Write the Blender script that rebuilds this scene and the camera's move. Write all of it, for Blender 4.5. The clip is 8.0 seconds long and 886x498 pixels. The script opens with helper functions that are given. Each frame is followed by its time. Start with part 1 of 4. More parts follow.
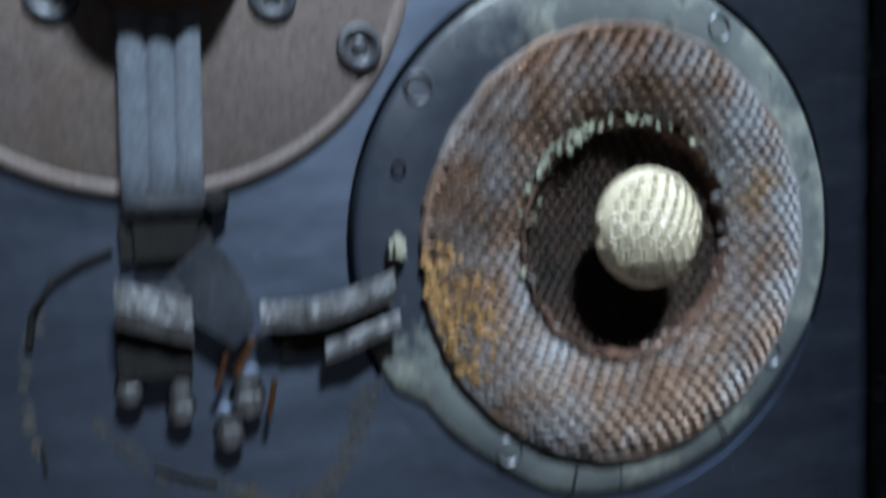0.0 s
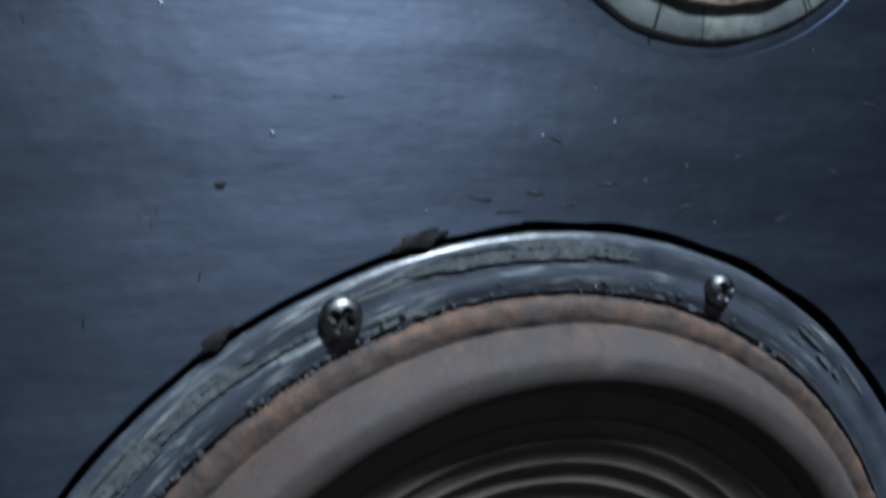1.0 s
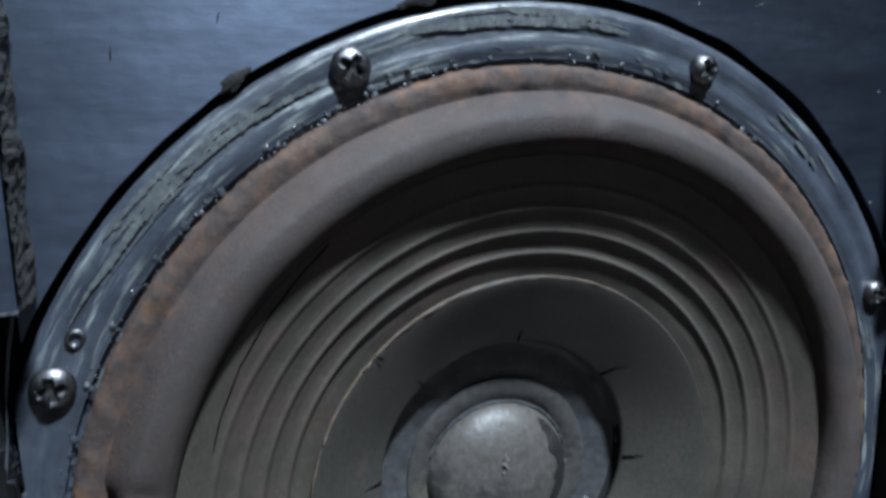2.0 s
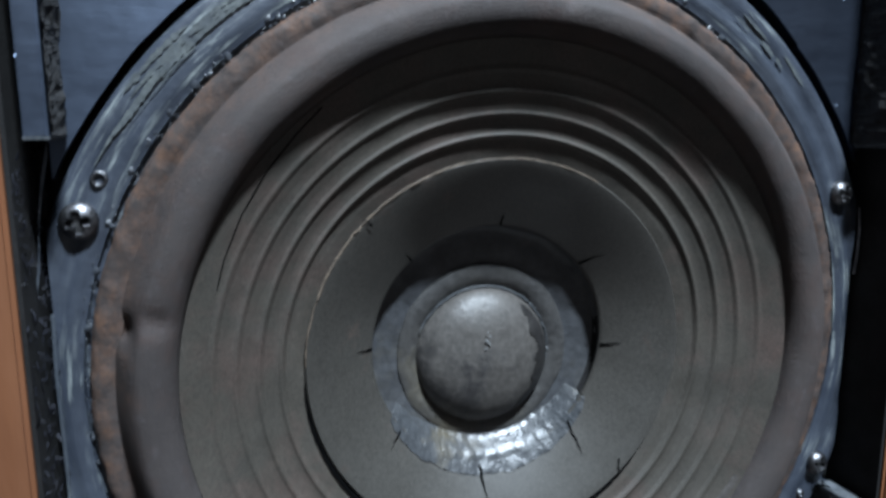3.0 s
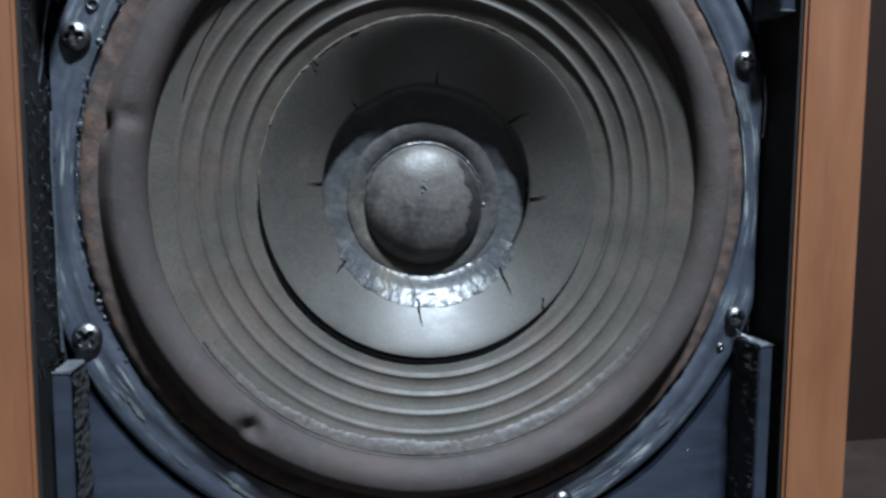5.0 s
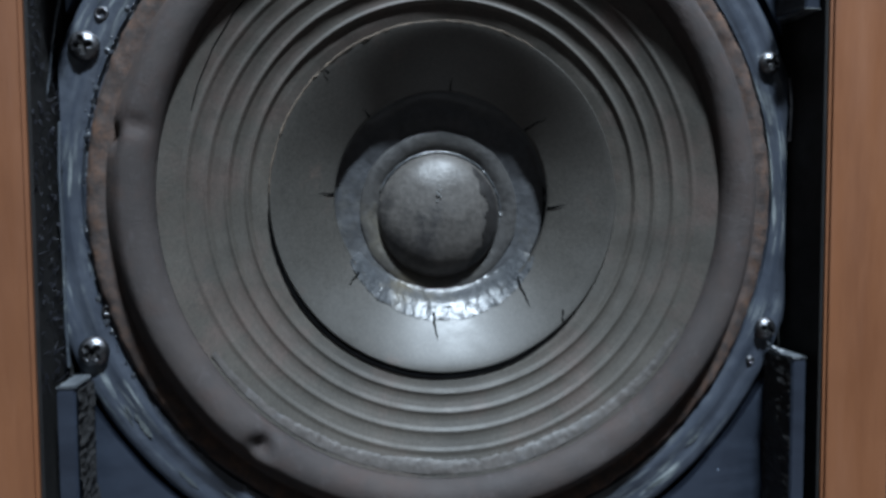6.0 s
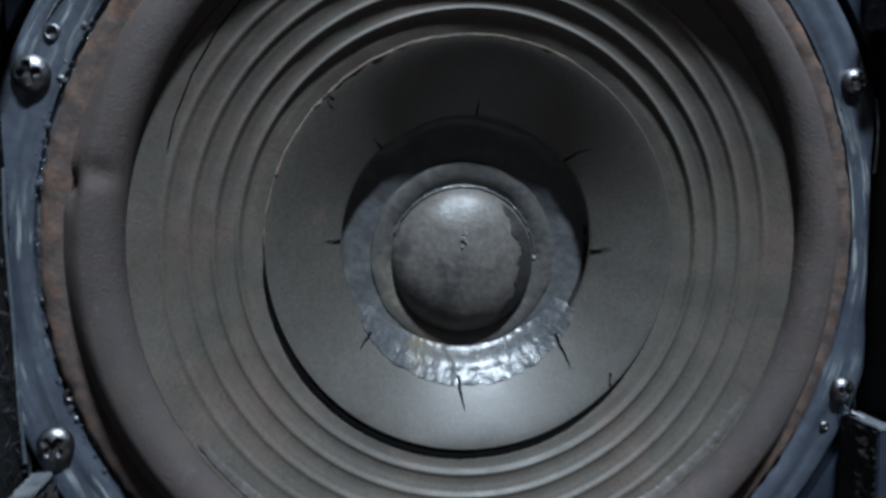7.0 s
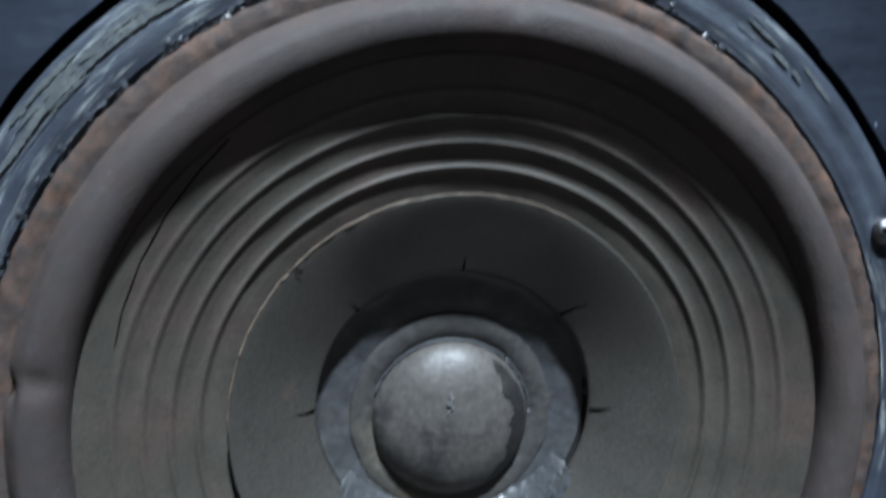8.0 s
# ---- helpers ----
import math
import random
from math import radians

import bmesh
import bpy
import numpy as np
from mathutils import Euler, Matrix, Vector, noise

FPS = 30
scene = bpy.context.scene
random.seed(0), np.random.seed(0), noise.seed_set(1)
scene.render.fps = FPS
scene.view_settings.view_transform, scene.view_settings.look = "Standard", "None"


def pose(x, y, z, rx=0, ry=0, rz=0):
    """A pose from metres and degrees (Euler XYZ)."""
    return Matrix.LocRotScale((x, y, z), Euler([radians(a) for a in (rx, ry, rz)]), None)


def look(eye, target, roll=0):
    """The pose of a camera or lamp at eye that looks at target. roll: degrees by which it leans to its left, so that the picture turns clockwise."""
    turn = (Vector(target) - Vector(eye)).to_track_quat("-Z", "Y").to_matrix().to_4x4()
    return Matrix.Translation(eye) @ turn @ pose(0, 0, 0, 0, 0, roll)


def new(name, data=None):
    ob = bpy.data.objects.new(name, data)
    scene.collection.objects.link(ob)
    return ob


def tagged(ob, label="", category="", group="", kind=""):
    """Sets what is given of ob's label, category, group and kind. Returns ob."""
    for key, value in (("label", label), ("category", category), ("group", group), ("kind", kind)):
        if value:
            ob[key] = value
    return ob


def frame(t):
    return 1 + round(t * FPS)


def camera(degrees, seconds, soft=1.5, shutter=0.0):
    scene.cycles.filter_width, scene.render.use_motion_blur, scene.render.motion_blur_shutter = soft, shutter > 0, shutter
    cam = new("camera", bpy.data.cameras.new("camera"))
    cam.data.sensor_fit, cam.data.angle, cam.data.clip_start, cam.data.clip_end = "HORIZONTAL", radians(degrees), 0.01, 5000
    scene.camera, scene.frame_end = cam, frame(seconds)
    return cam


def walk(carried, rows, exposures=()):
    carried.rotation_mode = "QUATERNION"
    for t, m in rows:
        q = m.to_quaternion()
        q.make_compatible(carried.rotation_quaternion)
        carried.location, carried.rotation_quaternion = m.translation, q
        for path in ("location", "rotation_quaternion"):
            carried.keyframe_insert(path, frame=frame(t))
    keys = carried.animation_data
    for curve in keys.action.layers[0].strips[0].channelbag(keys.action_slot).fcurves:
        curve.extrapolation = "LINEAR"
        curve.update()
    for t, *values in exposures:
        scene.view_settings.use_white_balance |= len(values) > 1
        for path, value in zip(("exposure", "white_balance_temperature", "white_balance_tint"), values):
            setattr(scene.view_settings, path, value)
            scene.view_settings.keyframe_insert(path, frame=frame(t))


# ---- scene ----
cam = camera(62.4, 8.0, soft=3.0, shutter=0.5)
# seconds, eye, then yaw to the left, pitch and roll in degrees
PATH = [
    (0.0, -0.0608, -0.1702, 0.6069, -18.647, -5.074, -2.641),
    (0.1, -0.0663, -0.1724, 0.5902, -19.379, -4.697, -2.363),
    (0.2, -0.0722, -0.1740, 0.5726, -19.840, -4.172, -2.017),
    (0.3, -0.0766, -0.1768, 0.5552, -19.737, -4.218, -1.512),
    (0.5, -0.0702, -0.1824, 0.5335, -15.270, -7.340, -1.358),
    (0.7, -0.0760, -0.1826, 0.5130, -15.332, -7.139, -1.061),
    (1.0, -0.0827, -0.1746, 0.4943, -17.269, -8.300, -0.173),
    (1.5, -0.0935, -0.1792, 0.4697, -19.640, -10.920, -0.114),
    (1.7, -0.0944, -0.1856, 0.4562, -19.110, -10.560, -0.464),
    (2.8, -0.0892, -0.2178, 0.4126, -16.374, -10.710, -0.271),
    (3.0, -0.0883, -0.2268, 0.4026, -15.685, -9.986, -0.204),
    (3.5, -0.0852, -0.2412, 0.3647, -14.294, -8.289, -0.788),
    (4.0, -0.0731, -0.2611, 0.3431, -13.054, -7.089, -0.665),
    (4.5, -0.0564, -0.2817, 0.3290, -11.386, -5.599, -0.215),
    (4.7, -0.0520, -0.2858, 0.3281, -11.041, -5.870, 0.242),
    (5.8, -0.0492, -0.2897, 0.3088, -8.895, -2.811, -0.596),
    (6.0, -0.0468, -0.2802, 0.3160, -8.769, -3.118, -0.398),
    (6.5, -0.0513, -0.2533, 0.3262, -9.272, -4.224, -0.559),
    (7.0, -0.0529, -0.2307, 0.3431, -9.781, -5.487, -0.785),
    (7.5, -0.0534, -0.2156, 0.3668, -10.176, -6.822, -0.890),
    (8.0, -0.0363, -0.2033, 0.4027, -8.371, -7.715, -1.198),
]
EXPOSURES = [(0.0, -0.92), (0.4, -0.94), (0.7, -0.72), (1.2, -0.40), (1.7, -0.20), (3.0, 0.0), (3.5, 0.02), (4.0, 0.13), (4.7, 0.14), (6.0, -0.26), (7.0, -0.24), (7.5, -0.12), (8.0, 0.10)]


def aimed(x, y, z, yaw, pitch, roll):
    a, b = radians(yaw), radians(pitch)
    ahead = Vector((-math.sin(a) * math.cos(b), math.cos(a) * math.cos(b), math.sin(b)))
    return look((x, y, z), Vector((x, y, z)) + ahead, roll)


walk(cam, [(t, aimed(*row)) for t, *row in PATH], EXPOSURES)

# ---- light: one cool ceiling lamp in a dim room ----
world = bpy.data.worlds.new("world")
world.use_nodes = True
scene.world = world
world.node_tree.nodes["Background"].inputs["Color"].default_value = (0.55, 0.65, 0.85, 1)
world.node_tree.nodes["Background"].inputs["Strength"].default_value = 0.006
LAMP_AT, LAMP_POWER = (0.25, -1.00, 2.34), 205
tube = bpy.data.lights.new("ceiling_light", "AREA")
tube.shape, tube.size, tube.size_y, tube.energy, tube.color = "RECTANGLE", 0.30, 0.14, LAMP_POWER, (0.72, 0.86, 1.0)
tube_at = new("ceiling_light_glow", tube)
tube_at.matrix_world = look(LAMP_AT, (0, 0, 0.4))

CZ = 0.32          # height of the woofer's axis; the baffle's face is y = 0
TAU = 2 * math.pi


# ---- materials ----
def nodes_of(name):
    m = bpy.data.materials.new(name)
    m.use_nodes = True
    nt = m.node_tree
    return m, nt, nt.nodes["Principled BSDF"]


def coords(nt, stretch=(1, 1, 1)):
    tc = nt.nodes.new("ShaderNodeTexCoord")
    mp = nt.nodes.new("ShaderNodeMapping")
    mp.inputs["Scale"].default_value = stretch
    nt.links.new(tc.outputs["Object"], mp.inputs["Vector"])
    return mp.outputs["Vector"]


def noise_tex(nt, vec, scale, detail=4.0, rough=0.6):
    n = nt.nodes.new("ShaderNodeTexNoise")
    n.inputs["Scale"].default_value, n.inputs["Detail"].default_value, n.inputs["Roughness"].default_value = scale, detail, rough
    nt.links.new(vec, n.inputs["Vector"])
    return n.outputs["Fac"]


def ramp(nt, fac, stops):
    r = nt.nodes.new("ShaderNodeValToRGB")
    while len(r.color_ramp.elements) < len(stops):
        r.color_ramp.elements.new(0.5)
    for e, (at, c) in zip(r.color_ramp.elements, stops):
        e.position = at
        e.color = (*c, 1) if len(c) == 3 else c
    nt.links.new(fac, r.inputs["Fac"])
    return r.outputs["Color"]


def grey(v):
    return (v, v, v)


def mix(nt, fac, a, b):
    n = nt.nodes.new("ShaderNodeMix")
    n.data_type = "RGBA"
    for val, sock in ((fac, n.inputs[0]), (a, n.inputs[6]), (b, n.inputs[7])):
        if hasattr(val, "is_linked"):
            nt.links.new(val, sock)
        elif isinstance(val, tuple):
            sock.default_value = (*val, 1)
        else:
            sock.default_value = val
    return n.outputs[2]


def bump(nt, b, height, strength, distance):
    n = nt.nodes.new("ShaderNodeBump")
    n.inputs["Strength"].default_value, n.inputs["Distance"].default_value = strength, distance
    nt.links.new(height, n.inputs["Height"])
    last = b.inputs["Normal"]
    if last.is_linked:
        nt.links.new(last.links[0].from_socket, n.inputs["Normal"])
    nt.links.new(n.outputs["Normal"], last)


def surface(name, dark, light, scale, rough=(0.4, 0.6), metal=0.0, fine=900, relief=0.3, depth=0.0004, stretch=(1, 1, 1),
            third=None, third_scale=40, third_at=(0.55, 0.7), spec=0.5):
    """Two-scale paint or paper: blotches of two colours, patches of a third, fine grain in relief and gloss."""
    m, nt, b = nodes_of(name)
    vec = coords(nt, stretch)
    big = noise_tex(nt, vec, scale, 5)
    small = noise_tex(nt, vec, fine, 3)
    col = ramp(nt, big, [(0.3, dark), (0.7, light)])
    if third:
        patch = ramp(nt, noise_tex(nt, vec, third_scale, 6, 0.7), [(third_at[0], grey(0)), (third_at[1], grey(1))])
        col = mix(nt, patch, col, third)
    grain = ramp(nt, small, [(0.25, grey(0.66)), (0.75, grey(1.28))])
    mul = nt.nodes.new("ShaderNodeMix")
    mul.data_type, mul.blend_type = "RGBA", "MULTIPLY"
    mul.inputs[0].default_value = 1.0
    nt.links.new(col, mul.inputs[6])
    nt.links.new(grain, mul.inputs[7])
    nt.links.new(mul.outputs[2], b.inputs["Base Color"])
    nt.links.new(ramp(nt, noise_tex(nt, vec, scale * 2.3, 6, 0.7), [(0.3, grey(rough[0])), (0.7, grey(rough[1]))]), b.inputs["Roughness"])
    b.inputs["Metallic"].default_value = metal
    b.inputs["Specular IOR Level"].default_value = spec
    bump(nt, b, small, relief, depth)
    return m


def painted_board():
    """Blue-black painted chipboard, brushed sideways, with pale specks, dents and dusty smears."""
    m, nt, b = nodes_of("blue_black_paint")
    vec = coords(nt)
    flat = coords(nt, (0.35, 1, 1.6))
    col = ramp(nt, noise_tex(nt, vec, 22, 6, 0.65), [(0.3, (0.0025, 0.0033, 0.0056)), (0.7, (0.0052, 0.0066, 0.0105))])
    smear = ramp(nt, noise_tex(nt, flat, 60, 7, 0.75), [(0.56, grey(0)), (0.78, grey(0.55))])
    col = mix(nt, smear, col, (0.020, 0.025, 0.034))
    vor = nt.nodes.new("ShaderNodeTexVoronoi")
    vor.inputs["Scale"].default_value = 115
    nt.links.new(vec, vor.inputs["Vector"])
    speck = ramp(nt, vor.outputs["Distance"], [(0.035, grey(1)), (0.075, grey(0))])
    gate = ramp(nt, noise_tex(nt, vec, 48, 2), [(0.53, grey(0)), (0.60, grey(0.8))])
    both = nt.nodes.new("ShaderNodeMath")
    both.operation = "MULTIPLY"
    nt.links.new(speck, both.inputs[0])
    nt.links.new(gate, both.inputs[1])
    col = mix(nt, both.outputs[0], col, (0.10, 0.115, 0.13))
    nt.links.new(col, b.inputs["Base Color"])
    streaks = noise_tex(nt, flat, 38, 8, 0.78)
    nt.links.new(ramp(nt, streaks, [(0.3, grey(0.34)), (0.5, grey(0.40)), (0.7, grey(0.47))]), b.inputs["Roughness"])
    patches = mix(nt, 0.5, ramp(nt, streaks, [(0.3, grey(0.34)), (0.72, grey(0.52))]), ramp(nt, noise_tex(nt, vec, 14, 5, 0.7), [(0.35, grey(0.36)), (0.65, grey(0.48))]))
    nt.links.new(patches, b.inputs["Coat Roughness"])
    b.inputs["Specular IOR Level"].default_value = 1.0
    b.inputs["IOR"].default_value = 1.85
    b.inputs["Specular Tint"].default_value = (0.61, 0.72, 0.95, 1)
    # brush strokes run sideways and spread the gloss upright
    b.inputs["Anisotropic"].default_value = 0.6
    upright = nt.nodes.new("ShaderNodeCombineXYZ")
    upright.inputs["Z"].default_value = 1.0
    nt.links.new(upright.outputs["Vector"], b.inputs["Tangent"])
    b.inputs["Coat Weight"].default_value, b.inputs["Coat Roughness"].default_value, b.inputs["Coat IOR"].default_value = 0.34, 0.50, 1.6
    b.inputs["Coat Tint"].default_value = (0.72, 0.86, 1.0, 1)
    bump(nt, b, noise_tex(nt, vec, 28, 3), 0.13, 0.004)
    bump(nt, b, noise_tex(nt, flat, 420, 4), 0.10, 0.0006)
    bump(nt, b, noise_tex(nt, vec, 110, 5, 0.7), 0.05, 0.0012)
    bump(nt, b, both.outputs[0], 0.5, 0.0008)
    return m


def walnut():
    m, nt, b = nodes_of("wood_veneer")
    vec = coords(nt, (3, 3, 0.45))
    col = ramp(nt, noise_tex(nt, vec, 24, 7, 0.65), [(0.22, (0.1344, 0.0504, 0.0224)), (0.5, (0.1770, 0.0694, 0.0308)), (0.8, (0.2072, 0.0862, 0.0403))])
    col = mix(nt, ramp(nt, noise_tex(nt, coords(nt), 9, 3), [(0.45, grey(0)), (0.7, grey(0.5))]), col, (0.0952, 0.0336, 0.0129))
    nt.links.new(col, b.inputs["Base Color"])
    nt.links.new(ramp(nt, noise_tex(nt, vec, 30, 5), [(0.3, grey(0.42)), (0.7, grey(0.62))]), b.inputs["Roughness"])
    bump(nt, b, noise_tex(nt, vec, 160, 4), 0.25, 0.0006)
    return m


def rusty_mesh():
    """Once-plated wire mesh gone to rust, with grey-blue plating and ochre patches left."""
    m, nt, b = nodes_of("rusty_mesh")
    vec = coords(nt)
    col = ramp(nt, noise_tex(nt, vec, 70, 6, 0.8), [(0.3, (0.13, 0.095, 0.078)), (0.5, (0.32, 0.215, 0.160)), (0.72, (0.50, 0.38, 0.31))])
    col = mix(nt, ramp(nt, noise_tex(nt, vec, 22, 5, 0.75), [(0.42, grey(0)), (0.60, grey(0.85))]), col, (0.46, 0.49, 0.53))
    col = mix(nt, ramp(nt, noise_tex(nt, vec, 33, 4), [(0.60, grey(0)), (0.72, grey(0.8))]), col, (0.46, 0.27, 0.11))
    nt.links.new(col, b.inputs["Base Color"])
    b.inputs["Roughness"].default_value = 0.42
    b.inputs["Metallic"].default_value = 0.6
    bump(nt, b, noise_tex(nt, vec, 900, 3), 0.5, 0.0004)
    return m


def scuffed_rim():
    """Blue-grey enamel with pale scrapes that run round the rim."""
    m, nt, b = nodes_of("scraped_enamel")
    vec = coords(nt)
    at = nt.nodes.new("ShaderNodeAttribute")
    at.attribute_name = "round"
    mp = nt.nodes.new("ShaderNodeMapping")
    mp.inputs["Scale"].default_value = (1.0, 0.07, 1.0)
    nt.links.new(at.outputs["Vector"], mp.inputs["Vector"])
    ring = mp.outputs["Vector"]
    col = ramp(nt, noise_tex(nt, vec, 55, 6, 0.7), [(0.3, (0.0192, 0.0240, 0.0345)), (0.7, (0.0480, 0.0564, 0.0738))])
    scrape = ramp(nt, noise_tex(nt, ring, 520, 6, 0.7), [(0.52, grey(0)), (0.68, grey(0.9))])
    where = ramp(nt, noise_tex(nt, vec, 24, 3), [(0.45, grey(0.05)), (0.62, grey(1))])
    both = nt.nodes.new("ShaderNodeMath")
    both.operation = "MULTIPLY"
    nt.links.new(scrape, both.inputs[0])
    nt.links.new(where, both.inputs[1])
    col = mix(nt, both.outputs[0], col, (0.3225, 0.3525, 0.3375))
    nt.links.new(col, b.inputs["Base Color"])
    nt.links.new(ramp(nt, noise_tex(nt, ring, 300, 5), [(0.3, grey(0.28)), (0.7, grey(0.55))]), b.inputs["Roughness"])
    b.inputs["Specular IOR Level"].default_value = 0.7
    bump(nt, b, noise_tex(nt, ring, 420, 4), 0.35, 0.0008)
    bump(nt, b, noise_tex(nt, vec, 260, 4), 0.25, 0.0008)
    return m


def add_round(ob, cx, cz):
    """Stores radius and arc length for grain that runs round an axis."""
    me = ob.data
    org = ORG[ob]
    data = me.attributes.new("round", "FLOAT_VECTOR", "POINT")
    for v, d in zip(me.vertices, data.data):
        x, z = v.co.x + org.x - cx, v.co.z + org.z - cz
        d.vector = (math.hypot(x, z), math.atan2(x, z) * 0.14, 0)
    return ob


def half_painted():
    """Grey-green enamel, chipped, with the board's blue-black paint brushed over one side of the ring."""
    m, nt, b = nodes_of("grey_green_enamel")
    vec = coords(nt)
    col = ramp(nt, noise_tex(nt, vec, 38, 6), [(0.3, (0.0840, 0.1008, 0.1056)), (0.7, (0.1620, 0.1800, 0.1752))])
    col = mix(nt, ramp(nt, noise_tex(nt, vec, 34, 6, 0.7), [(0.52, grey(0)), (0.66, grey(1))]), col, (0.3240, 0.3480, 0.3000))
    col = mix(nt, ramp(nt, noise_tex(nt, vec, 120, 5, 0.7), [(0.58, grey(0)), (0.68, grey(0.8))]), col, (0.0480, 0.0432, 0.0408))
    at = nt.nodes.new("ShaderNodeAttribute")
    at.attribute_name = "round"
    sep = nt.nodes.new("ShaderNodeSeparateXYZ")
    nt.links.new(at.outputs["Vector"], sep.inputs["Vector"])
    wave = nt.nodes.new("ShaderNodeMath")
    wave.operation = "MULTIPLY_ADD"
    wave.inputs[1].default_value = 0.22
    nt.links.new(noise_tex(nt, vec, 42, 6, 0.7), wave.inputs[0])
    nt.links.new(sep.outputs["Y"], wave.inputs[2])
    paint = ramp(nt, wave.outputs[0], [(0.0, grey(1)), (0.03, grey(1)), (0.07, grey(0.12))])
    shift = nt.nodes.new("ShaderNodeMath")
    shift.operation = "ADD"
    shift.inputs[1].default_value = 0.19
    nt.links.new(wave.outputs[0], shift.inputs[0])
    below = ramp(nt, shift.outputs[0], [(0.0, grey(0)), (0.02, grey(0)), (0.05, grey(1))])
    both = nt.nodes.new("ShaderNodeMath")
    both.operation = "MULTIPLY"
    nt.links.new(paint, both.inputs[0])
    nt.links.new(below, both.inputs[1])
    col = mix(nt, both.outputs[0], col, (0.0240, 0.0312, 0.0456))
    nt.links.new(col, b.inputs["Base Color"])
    nt.links.new(ramp(nt, noise_tex(nt, vec, 80, 5), [(0.3, grey(0.34)), (0.7, grey(0.6))]), b.inputs["Roughness"])
    bump(nt, b, noise_tex(nt, vec, 260, 4), 0.35, 0.0006)
    return m


def stained_cloth(name, rust, grain, amount):
    """Dusty brown-grey cloth; a ragged band of rust keeps to the ring where the gasket lies."""
    m, nt, b = nodes_of(name)
    vec = coords(nt)
    col = ramp(nt, noise_tex(nt, vec, 24, 6, 0.65), [(0.28, (0.0310, 0.0268, 0.0268)), (0.5, (0.0435, 0.0362, 0.0345)), (0.74, (0.0605, 0.0475, 0.0430))])
    col = mix(nt, ramp(nt, noise_tex(nt, vec, 60, 6, 0.7), [(0.5, grey(0)), (0.75, grey(0.6))]), col, (0.0602, 0.0365, 0.0305))
    dust = ramp(nt, noise_tex(nt, vec, 210, 6, 0.75), [(0.56, grey(0)), (0.72, grey(0.55))])
    col = mix(nt, dust, col, (0.0771, 0.0669, 0.0700))
    at = nt.nodes.new("ShaderNodeAttribute")
    at.attribute_name = "round"
    sep = nt.nodes.new("ShaderNodeSeparateXYZ")
    nt.links.new(at.outputs["Vector"], sep.inputs["Vector"])
    wave = nt.nodes.new("ShaderNodeMath")
    wave.operation = "MULTIPLY_ADD"
    wave.inputs[1].default_value = 0.026
    nt.links.new(noise_tex(nt, vec, 40, 6, 0.75), wave.inputs[0])
    nt.links.new(sep.outputs["X"], wave.inputs[2])
    rng = nt.nodes.new("ShaderNodeMapRange")
    rng.inputs["From Min"].default_value, rng.inputs["From Max"].default_value = 0.1330, 0.1450
    rng.inputs["To Max"].default_value = amount
    nt.links.new(wave.outputs[0], rng.inputs["Value"])
    spots = ramp(nt, noise_tex(nt, vec, 130, 6, 0.75), [(0.36, (0.0270, 0.0215, 0.0205)), (0.47, (0.0520, 0.0360, 0.0300)), (0.56, rust), (0.68, (0.1300, 0.0680, 0.0400))])
    col = mix(nt, rng.outputs["Result"], col, spots)
    nt.links.new(col, b.inputs["Base Color"])
    nt.links.new(ramp(nt, noise_tex(nt, vec, 50, 5), [(0.3, grey(0.66)), (0.7, grey(0.9))]), b.inputs["Roughness"])
    b.inputs["Specular IOR Level"].default_value = 0.3
    bump(nt, b, noise_tex(nt, vec, grain, 4), 0.55, 0.0005)
    bump(nt, b, noise_tex(nt, vec, 120, 5), 0.18, 0.001)
    return m


PAINT = painted_board()
RIM = scuffed_rim()
WOOD = walnut()
BLACK = surface("matt_black_paint", (0.008, 0.008, 0.008), (0.016, 0.015, 0.015), 60, (0.6, 0.85), relief=0.4, spec=0.2)
SCUFF = surface("scuffed_paint", (0.007, 0.008, 0.011), (0.014, 0.016, 0.021), 200, (0.5, 0.7), relief=0.2, spec=0.4)
# near-black that paints the shade of folds, splits and cracks onto the cones
CREASE_SHADE = surface("crease_shade", (0.0015, 0.0015, 0.0016), (0.0030, 0.0030, 0.0032), 200, (0.9, 1.0), spec=0.02)
SPLINTER = surface("torn_fibre", (0.003, 0.003, 0.005), (0.016, 0.017, 0.024), 400, (0.5, 0.8), fine=1500, spec=0.2)
SCRAPE = surface("bare_scrape", (0.045, 0.052, 0.060), (0.100, 0.110, 0.108), 240, (0.4, 0.65), fine=900, relief=0.4)
WORN = surface("worn_paint_edge", (0.022, 0.026, 0.032), (0.085, 0.092, 0.098), 160, (0.5, 0.8), fine=900, relief=0.6, depth=0.0008)
FIBRE = surface("raw_board_edge", (0.004, 0.004, 0.005), (0.012, 0.011, 0.011), 260, (0.75, 0.95), fine=1500, relief=0.9, depth=0.001)
FRAME = surface("worn_grey_enamel", (0.0312, 0.0374, 0.0468), (0.0585, 0.0671, 0.0796), 50, (0.3, 0.55), relief=0.3,
                third=(0.1560, 0.1716, 0.1716), third_scale=55, third_at=(0.58, 0.74), spec=0.6)
GASKET = stained_cloth("rust_stained_gasket", (0.0810, 0.0468, 0.0333), 650, 0.86)
ROLL = stained_cloth("dusty_cloth_surround", (0.0794, 0.0485, 0.0369), 1100, 0.88)
PAPER = surface("dusty_grey_paper", (0.0335, 0.0300, 0.0248), (0.0550, 0.0470, 0.0382), 34, (0.52, 0.70), fine=1100, relief=0.35, depth=0.0003,
                third=(0.0650, 0.0440, 0.0365), third_scale=26, third_at=(0.48, 0.70))
